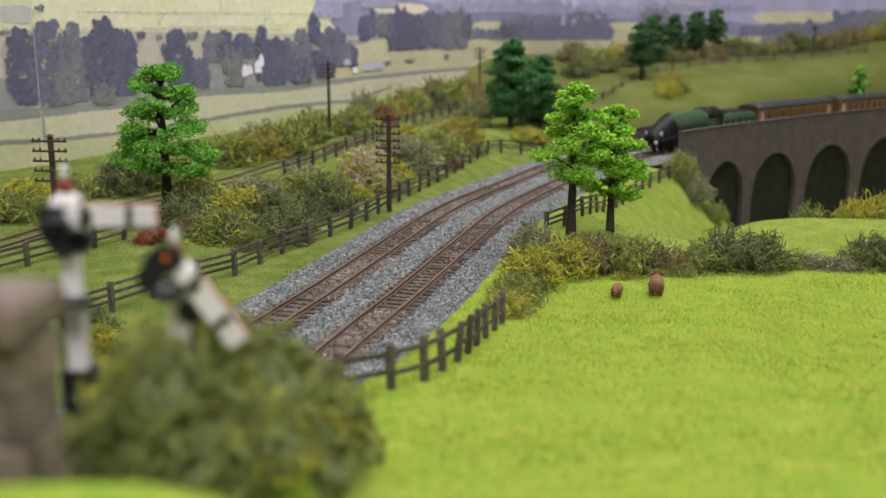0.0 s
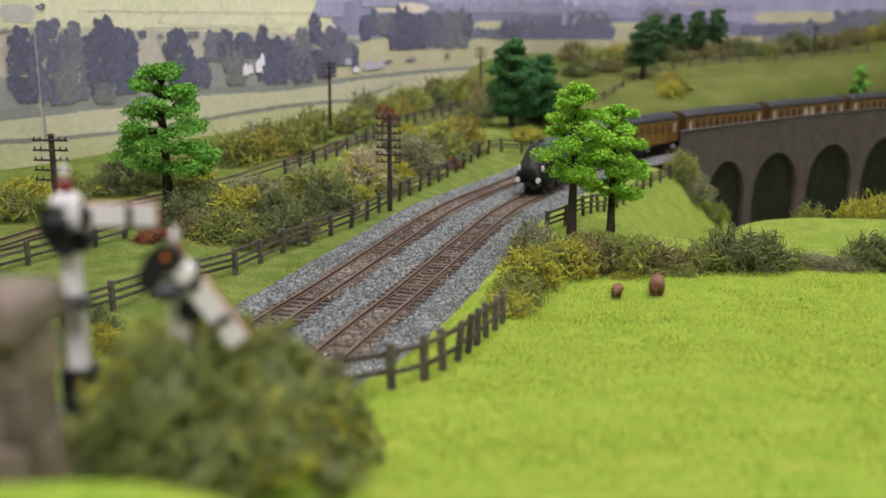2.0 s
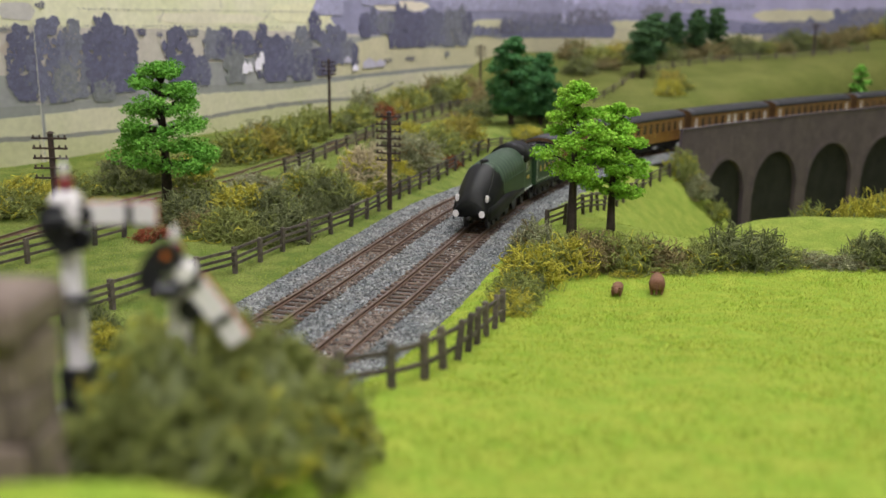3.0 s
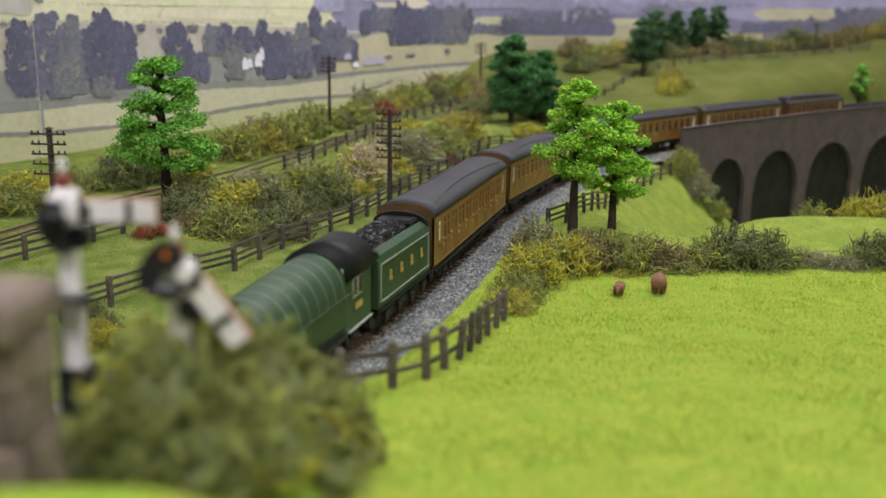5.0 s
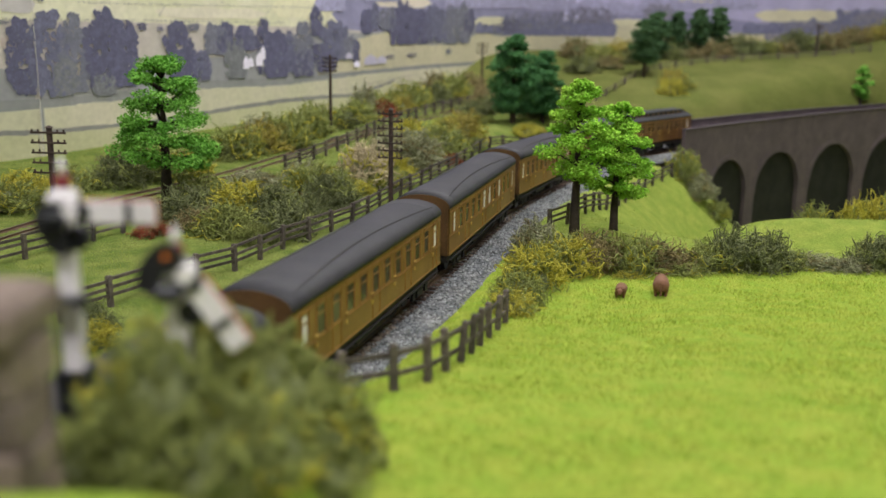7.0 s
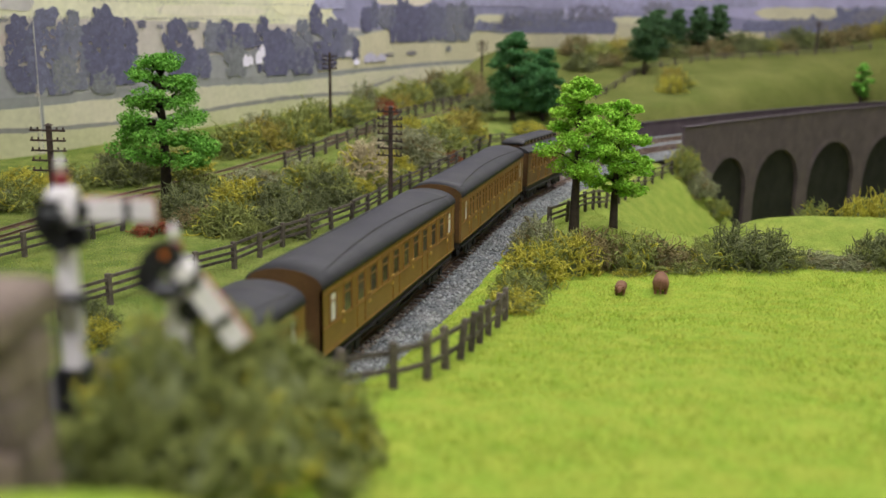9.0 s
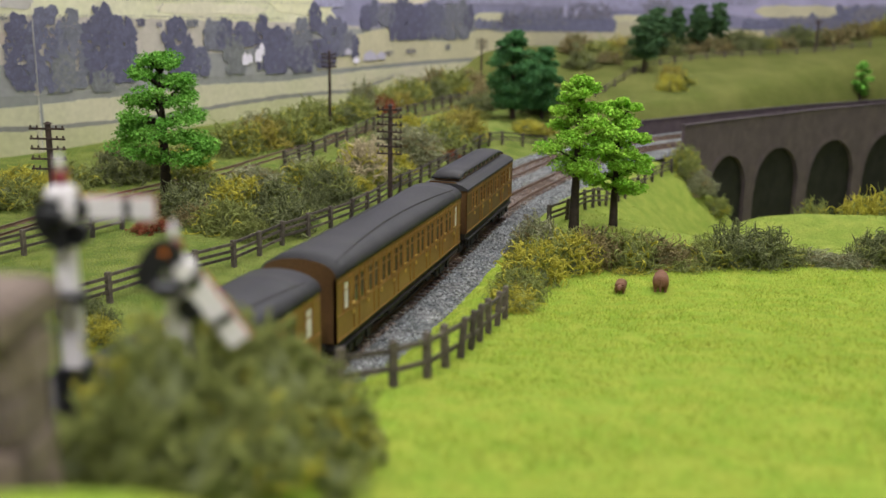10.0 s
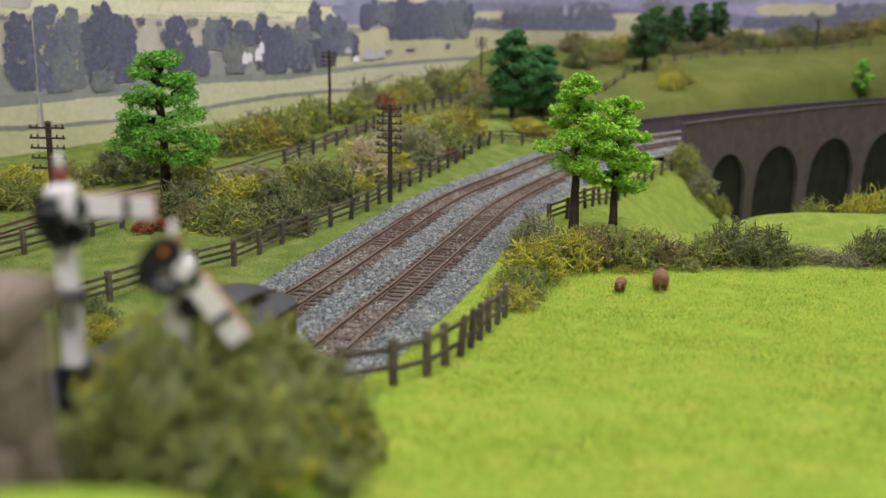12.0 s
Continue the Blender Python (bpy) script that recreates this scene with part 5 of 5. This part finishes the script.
def backdrop():
    sheet = Build()
    for line in (SIDE, BACK):
        rings = []
        for k in range(81):
            s = line.length * min(k / 80, .9999)
            a, b = line.at(s), line.at(s, -.004)
            rings.append([(a[0], a[1], -.2), (a[0], a[1], .72), (b[0], b[1], .72), (b[0], b[1], -.2)])
        sheet.loft(rings)
    board = tagged(part("backdrop", sheet, ink((.56, .56, .72), (.64, .64, .75))), "printed landscape backdrop sheet of hazy fields and woods", "backdrop", kind="structure")
    part("seam", Build().tube([(-.4985, 1.1985, z) for z in (-.02, .35, .72)], .0004, 5), BLIND, board, "pale seam between two sheets")
    rng = random.Random(21)
    lift = .0005
    for name, colour, second, edge in BANDS:
        b = Build()
        rings = []
        for (s0, z0), (s1, z1) in zip(edge, edge[1:]):
            n = max(2, int((s1 - s0) / .008))
            for k in range(n):
                t = k / n
                s = s0 + (s1 - s0) * t
                top = min(.715, z0 + (z1 - z0) * t + .0016 * noise.noise((s * 60, len(name), 0)) + .0012 * noise.noise((s * 210, len(name), 5)))
                rings.append([on_sheet(s, -.06, lift), on_sheet(s, max(top, -.05), lift)])
        b.loft(rings, closed=False, caps=False)
        part("printed_" + name.rstrip("s"), b, ink(colour, second), board)
        lift += .00005
    for colour, s0, s1, z0, z1 in PATCHES:
        b = Build()
        low, high = [], []
        for k in range(13):
            t = k / 12
            s = s0 + (s1 - s0) * t
            sh = min(1, t / .1 + .15, (1 - t) / .16 + .1)
            mid = z0 + (z1 - z0) * .5
            low.append(on_sheet(s, mid - (z1 - z0) * .5 * sh * (.8 + .2 * noise.noise((s * 30, z0, 1))), lift))
            high.append(on_sheet(s, mid + (z1 - z0) * .5 * sh * (.7 + .3 * noise.noise((s * 30, z1, 2))), lift))
        b.loft([[a, c] for a, c in zip(low, high)], closed=False, caps=False)
        part("printed_field", b, ink(colour), board)
        lift += .00003
    lift += .0001
    tones = ((.100, .104, .150), (.122, .13, .172), (.150, .162, .18), (.095, .099, .142))
    def flake(b, cs, cz, r, foot, up, slot):
        """One ragged spot of ink."""
        i0, n = len(b.v), 7
        b.v.append(on_sheet(cs, cz, up))
        for k in range(n):
            a, jag = 2 * math.pi * k / n, rng.uniform(.6, 1.3)
            b.v.append(on_sheet(cs + math.cos(a) * r * jag, max(foot, cz + math.sin(a) * r * 1.2 * jag), up))
        for k in range(n):
            b.f.append((i0, i0 + 1 + k, i0 + 1 + (k + 1) % n))
            b.m.append(slot)

    def shades(tone):
        return [ink(tuple(c * k for c in tone), tuple(c * k * 1.25 for c in tone), True) for k in (.95, 1.03, 1.13)]

    for s0, z0, s1, z1 in PRINT_HEDGES:
        b = Build()
        n = max(6, int(math.dist((s0, z0), (s1, z1)) / .004))
        for k in range(n):
            t = k / n
            flake(b, s0 + (s1 - s0) * t, z0 + (z1 - z0) * t + rng.gauss(0, .0003), rng.uniform(.0006, .0015), -1, lift, 0)
        part("printed_hedge", b, [ink((.33, .34, .27), (.40, .40, .32), True)], board)
    for s0, s1, z0, z1, h, tone in PRINT_WOODS:
        b = Build()
        n = int((s1 - s0) * (1500 if tone else 2200))
        for k in range(n):
            t = rng.random()
            top = h * (.55 + .75 * abs(noise.noise((t * (s1 - s0) * 26, z0 * 50, 3))))
            foot = z0 + (z1 - z0) * t
            u = rng.random()
            flake(b, s0 + (s1 - s0) * t, foot + top * u, rng.uniform(.004, .010), foot - .002, lift + k * 1e-7, 2 if rng.random() < .3 * u else (0 if rng.random() < .6 else 1))
        part("printed_wood", b, shades(((.155, .165, .225), (.30, .305, .40))[tone]), board)
        lift += .00006
    for i, (s, z, w, h) in enumerate(PRINT_TREES):
        tone = tones[i % 4] if i not in (5, 6, 14) else (.16, .175, .165)
        far = .45 + .55 * smooth(2.2, 1.0, s)
        tone = tuple(c * far + .27 * (1 - far) for c in tone)
        crown = Build()
        slim = h > w * 1.8
        small = min(w, h)
        lobes = 230 if w > .02 else 60
        phase = rng.uniform(0, 20)
        for q in range(lobes):
            t = rng.random() ** .9
            reach = (math.sin(math.pi * (.14 + .80 * t)) ** (.75 if slim else .5)) if h > w else math.sin(math.pi * (.2 + .6 * t))
            reach *= 1 + .38 * noise.noise((t * 5, phase, 0))
            cs, cz = s + rng.uniform(-.5, .5) * w * .92 * reach, z + h * (.03 + .93 * t)
            r = small * rng.uniform(.03, .085) * (1.15 - .4 * t) if q > 26 else small * .13
            flake(crown, cs, cz, r, z, lift + i * .000008 + q * 4e-7, 2 if q > 26 and rng.random() < .10 + .22 * t else (0 if rng.random() < .62 else 1))
        part("printed_tree", crown, shades(tone), board)
    lift += .0007
    for i, (s, z, w, h) in enumerate(PRINT_HOUSES):
        b = Build()
        b.quad([on_sheet(s, z, lift), on_sheet(s + w, z, lift), on_sheet(s + w, z + h * .6, lift), on_sheet(s + w * .5, z + h, lift), on_sheet(s, z + h * .6, lift)])
        part("printed_house", b, ink((.85, .85, .87) if i < 5 else (.5, .5, .55)), board)
        lift += .00003




# ---------- the place ----------
room()
ground()
track_bed()
railway_track(main_line, 0.0, .3, 5.5, lambda s, y: rise(s), "rusty running line that the train takes, on grey ballast", .0092, (1.95, 3.2))
railway_track(main_line, -SPACING, .3, 5.5, lambda s, y: rise(s), "empty rusty running line beside the train", .0092, (1.95, 3.1))
railway_track(upper_line, 0.0, .3, upper_line.length - .05, lambda s, y: upper_rise(y), "single rusty upper line behind the bushes", .011, (1.0, 1.9))
chips()
viaduct()
train()

fence("trackside_fence", "dark weathered post-and-rail fence along the ballast", [(-.33, .40), (-.27, .5), (-.224, .577), (-.19, .644), (-.157, .691), (-.132, .767), (-.11, .814), (-.075, .904), (-.039, 1.052), (.030, 1.289), (.053, 1.362), (.079, 1.41), (.111, 1.436), (.153, 1.454)])
fence("upper_line_fence", "dark post-and-rail fence beside the upper line", [(-.36, .62), (-.329, .692), (-.294, .768), (-.275, .811)])
fence("upper_line_fence", "dark post-and-rail fence beside the upper line", [(-.185, 1.12), (-.139, 1.271), (-.059, 1.559), (.059, 1.839)])
fence("field_fence", "dark weathered post-and-rail fence at the field's edge", [(-.078, .325), (-.055, .348), (-.034, .364), (-.015, .373), (-.004, .399), (.008, .438), (.019, .486), (.036, .553)], pitch=.025, rails=(.0075, .0165))
fence("line_side_fence", "dark post-and-rail fence below the line", [(.094, .851), (.113, .88), (.155, .991), (.208, 1.134), (.277, 1.293), (.327, 1.373)])

fence("hill_fence", "thin dark fence line across the hillside", [(.30, 1.93), (.43, 2.12), (.60, 2.24), (.80, 2.31), (1.02, 2.36)], pitch=.05, tall=.016, rails=(.006, .013))

telegraph_pole(-.054, .96, .098, 7, -15, "tall dark telegraph pole with many cross-arms by the fence", .026, 1.5, .0072)
telegraph_pole(-.166, 1.414, .112, 4, -10, "tall dark telegraph pole behind the upper line", .022)
telegraph_pole(.078, 2.059, .098, 4, -5, "far dark telegraph pole near the dark trees", .024)
telegraph_pole(-.335, .82, .088, 5, -5, "dark telegraph pole with double insulators", .031, 1.7, .0085)
telegraph_pole(.895, 2.371, .07, 2, 0, "small distant telegraph pole on the hill", .018)

signal(-.0955, .24, .03, .1385, 0, "white semaphore signal with level arm and ladder", True)
signal(-.063, .22, .03, .1262, 55, "white semaphore signal with arm dropped to clear", False)
stone_pier()

tree(-.267, .92, .143, 4, LEAF, "bright green model tree with flat layered foliage", trunk=.34, spread=.37, shape="tiers", flakes=430, size=.0016, puff=.86)
tree(.113, .827, .134, 7, LEAF_LIGHT, "fresh green slim tree with a bare dark trunk", trunk=.38, spread=.29, shape="round", clumps=19, flakes=480, size=.0016, puff=.84)
tree(.153, .859, .112, 9, LEAF_LIGHT, "fresh green bushy tree with a bare dark trunk", trunk=.30, spread=.41, shape="round", clumps=24, flakes=480, size=.0016, puff=.84)
tree(.11, 1.565, .134, 12, LEAF_DARK, "dark green dense tree beyond the curve", trunk=.14, spread=.36, shape="round", clumps=30, flakes=520, size=.002, puff=1.15)
tree(.162, 1.61, .112, 13, LEAF_DARK, "dark green dense tree beyond the curve", trunk=.14, spread=.36, shape="round", clumps=28, flakes=520, size=.002, puff=1.15)
tree(.427, 2.101, .116, 14, LEAF_FAR, "distant dark green tree on the hillside", trunk=.3, spread=.24, shape="round", clumps=14, flakes=460, size=.0028, puff=1.55)
tree(.488, 2.28, .104, 15, LEAF_FAR, "distant dark green tree on the hillside", trunk=.2, spread=.26, shape="round", clumps=14, flakes=460, size=.0028, puff=1.55)
tree(.555, 2.36, .098, 16, LEAF_FAR, "distant dark green tree on the hillside", trunk=.2, spread=.26, shape="round", clumps=14, flakes=460, size=.0028, puff=1.55)
tree(.605, 2.353, .104, 17, LEAF_FAR, "distant dark green tree on the hillside", trunk=.3, spread=.22, shape="round", clumps=14, flakes=460, size=.0028, puff=1.55)
tree(.662, 2.403, .108, 18, LEAF_FAR, "distant dark green layered tree on the hillside", trunk=.3, spread=.25, clumps=14, flakes=130, size=.005)
tree(.927, 2.17, .080, 19, LEAF, "small bright green tree on the hillside", trunk=.12, spread=.27, shape="round", clumps=12, flakes=130, size=.004)

cow(.148, .642, -13, .84, "brown cow standing with its back turned in the field")
cow(.120, .638, 165, .60, "small brown calf standing in the field")

# foreground shrubs round the signals
FRONT = (("moss", -.092, .238, .017, 1.1), ("moss", -.081, .226, .018, 1.2), ("olive", -.069, .226, .016, 1.4), ("moss", -.057, .226, .018, 1.3), ("moss", -.044, .230, .018, 1.2), ("olive", -.032, .254, .016, 1.1),
         ("moss", -.075, .213, .016, 1.0), ("moss", -.062, .211, .016, 1.85), ("olive", -.049, .213, .016, 1.0), ("moss", -.088, .215, .015, 1.0), ("moss", -.050, .247, .020, 1.3), ("olive", -.064, .245, .018, 1.5), ("moss", -.036, .256, .018, 1.3),
         ("moss", -.030, .278, .014, 1.2), ("olive", -.031, .258, .015, 1.0), ("olive", -.034, .287, .014, 1.5), ("moss", -.056, .264, .016, 1.5), ("moss", -.070, .258, .016, 1.3), ("olive", -.098, .226, .014, 1.0),
         ("moss", -.030, .222, .012, 1.1), ("moss", -.047, .206, .014, 1.1), ("olive", -.034, .236, .014, 1.2),
         ("moss", -.078, .203, .016, 1.1), ("moss", -.066, .201, .016, 1.1), ("olive", -.091, .203, .016, 1.1), ("moss", -.103, .206, .015, 1.2), ("moss", -.058, .238, .017, 1.6), ("olive", -.066, .233, .016, 1.7),
         ("moss", -.050, .200, .016, 1.2), ("olive", -.041, .206, .015, 1.1), ("olive", -.071, .214, .015, 1.7))
for k, (kind, x, y, r, t) in enumerate(FRONT):
    bush(kind, x, y, r, t, k, coarse=True)
# bushes between the trackside fence and the upper line
LEFT = (("dark", -.237, .87, .04, .8), ("olive", -.186, .815, .034, .9), ("yellow", -.185, .885, .038, 1.0), ("dark", -.138, .812, .030, 1.1), ("dark", -.150, .86, .034, 1.1), ("olive", -.239, .94, .04, .8), ("grey", -.19, .95, .036, 1.0),
        ("grey", -.205, 1.02, .03, .7), ("dark", -.114, .955, .034, 1.0), ("olive", -.135, 1.0, .04, .9), ("grey", -.15, 1.04, .034, .9), ("cream", -.09, 1.075, .040, 1.2), ("yellow", -.095, 1.02, .026, .7), ("olive", -.06, 1.09, .03, .7), ("yellow", -.065, 1.15, .03, .8),
        ("grey", -.04, 1.2, .045, 1.1), ("olive", -.005, 1.3, .045, 1.0), ("ochre", .025, 1.39, .042, 1.1), ("yellow", .005, 1.42, .03, 1.0), ("rust", .008, 1.26, .018, .9), ("rust", -.135, .985, .018, .7), ("rust", -.247, .805, .022, .6), ("grey", -.07, 1.27, .036, .9), ("yellow", -.05, 1.36, .034, 1.0),
        ("brown", -.215, .84, .022, .6), ("dark", -.165, .905, .028, .8), ("olive", -.1, 1.19, .03, .8),
        ("olive", -.408, .9, .04, .8), ("yellow", -.375, .925, .03, .9), ("yellow", -.42, .95, .04, .8), ("grey", -.44, .87, .03, .8), ("olive", -.39, 1.0, .036, .8), ("dark", -.345, 1.03, .04, 1.0), ("olive", -.31, 1.07, .04, 1.0), ("brown", -.36, 1.1, .04, .9),
        ("yellow", -.29, 1.1, .03, .9), ("olive", -.262, 1.213, .044, 1.0), ("ochre", -.24, 1.26, .044, 1.0), ("olive", -.211, 1.29, .044, 1.1), ("grey", -.25, 1.31, .044, 1.0), ("olive", -.2, 1.38, .044, 1.1), ("olive", -.186, 1.45, .044, 1.0), ("dark", -.155, 1.47, .03, 1.0),
        ("grey", -.135, 1.6, .03, 1.9), ("olive", -.14, 1.55, .042, .9), ("rust", -.105, 1.62, .034, .9), ("olive", -.12, 1.68, .046, .9), ("ochre", -.08, 1.70, .034, .9), ("olive", -.065, 1.78, .05, 1.0), ("dark", -.02, 1.84, .044, .9), ("olive", .016, 1.90, .05, 1.2), ("brown", -.015, 1.93, .05, 1.2),
        ("brown", .05, 1.96, .05, 1.1), ("dark", .10, 1.72, .05, .8), ("dark", .055, 1.66, .04, .7), ("brown", .08, 1.78, .05, .8), ("yellow", .128, 1.51, .032, .7), ("ochre", .152, 1.53, .028, .7), ("dark", .155, 1.66, .05, .8), ("brown", .2, 1.75, .05, .9), ("olive", .06, 1.555, .024, .7),
        ("dark", -0.127, 0.899, 0.022, 1.1), ("olive", -0.142, 0.835, 0.02, 1.0), ("moss", -0.157, 0.786, 0.02, 1.0), ("dark", -0.104, 0.954, 0.018, 0.9), ("olive", -0.081, 1.062, 0.02, 0.9), ("brown", -0.194, 1.042, 0.02, 0.8), ("grey", -0.165, 1.095, 0.022, 0.8), ("moss", -0.187, 0.813, 0.026, 1.0), ("brown", -0.217, 0.834, 0.024, 0.9), ("yellow", -0.046, 1.148, 0.018, 0.8), ("olive", -0.119, 1.033, 0.026, 1.0), ("moss", -0.017, 1.255, 0.022, 0.8))
for k, (kind, x, y, r, t) in enumerate(LEFT):
    bush(kind, x, y, r, t, k)
bush("yellow", -.197, .525, .016, 1.2, 3)
bush("dark", -.205, .54, .018, 1.3, 2)
# hedge along the far edge of the field and shrubs in the valley
HEDGE = (("yellow", .042, .585, .020, .9), ("olive", .05, .62, .022, 1.1), ("yellow", .062, .66, .028, 1.2), ("olive", .075, .70, .026, 1.1), ("grey", .075, .76, .026, 1.2), ("yellow", .095, .70, .028, 1.1), ("olive", .1, .74, .026, 1.0),
         ("brown", .115, .715, .028, 1.1), ("olive", .14, .71, .028, 1.1), ("brown", .16, .72, .026, 1.0), ("brown", .18, .715, .022, .8), ("olive", .20, .715, .026, .9), ("dark", .222, .72, .030, 1.1), ("dark", .245, .715, .027, 1.1), ("olive", .265, .72, .020, .8),
         ("grey", .285, .715, .021, .7), ("grey", .305, .71, .02, .6), ("dark", .328, .715, .026, 1.1), ("dark", .348, .71, .026, 1.1), ("grey", .365, .71, .03, 1.1), ("olive", .385, .72, .03, 1.0), ("ochre", .34, .74, .02, 1.0), ("yellow", .135, .69, .014, .5), ("olive", .18, .70, .018, .6))
for k, (kind, x, y, r, t) in enumerate(HEDGE):
    bush(kind, x, y, r, t, k)
for k, (kind, x, y, r, t) in enumerate((("olive", .347, 1.392, .030, 1.5), ("grey", .366, 1.37, .028, 1.3), ("olive", .392, 1.36, .024, 1.2), ("olive", .400, 1.03, .023, 1.7), ("yellow", .452, 1.03, .030, 1.5), ("yellow", .482, 1.035, .034, 1.7), ("yellow", .512, 1.04, .036, 1.8), ("yellow", .47, 1.06, .034, 1.9), ("yellow", .50, 1.07, .036, 2.0), ("olive", .49, 1.01, .026, .9),
                                        ("yellow", .46, 1.98, .034, 1.0), ("olive", .49, 2.02, .032, .9), ("ochre", .475, 2.03, .034, 1.2), ("olive", .353, 2.221, .05, 1.0), ("ochre", .40, 2.26, .05, 1.0), ("brown", .31, 2.3, .05, 1.0), ("dark", .72, 2.42, .06, .8), ("brown", .64, 2.34, .05, .8), ("olive", .80, 2.45, .05, .7),
                                        ("dark", .88, 2.47, .06, .9), ("brown", .96, 2.45, .05, .9), ("brown", 1.03, 2.5, .055, .9), ("ochre", 1.10, 2.53, .05, 1.0), ("brown", 1.15, 2.5, .05, .9), ("olive", 1.18, 2.55, .07, 1.1), ("dark", 1.26, 2.6, .08, 1.2), ("dark", .55, 2.38, .06, .8), ("dark", .46, 2.33, .05, .8), ("dark", .61, 2.4, .05, .8), ("brown", .68, 2.42, .05, .7), ("dark", .76, 2.43, .045, .7), ("brown", .84, 2.44, .045, .7), ("dark", .52, 2.3, .045, .7), ("brown", .58, 2.33, .04, .6), ("dark", .92, 2.46, .045, .8), ("dark", .42, 2.24, .045, .8), ("brown", .36, 2.18, .04, .8), ("dark", .30, 2.15, .045, .8))):
    bush(kind, x, y, r, t, k)
backdrop()
grass_fibres()
motions()
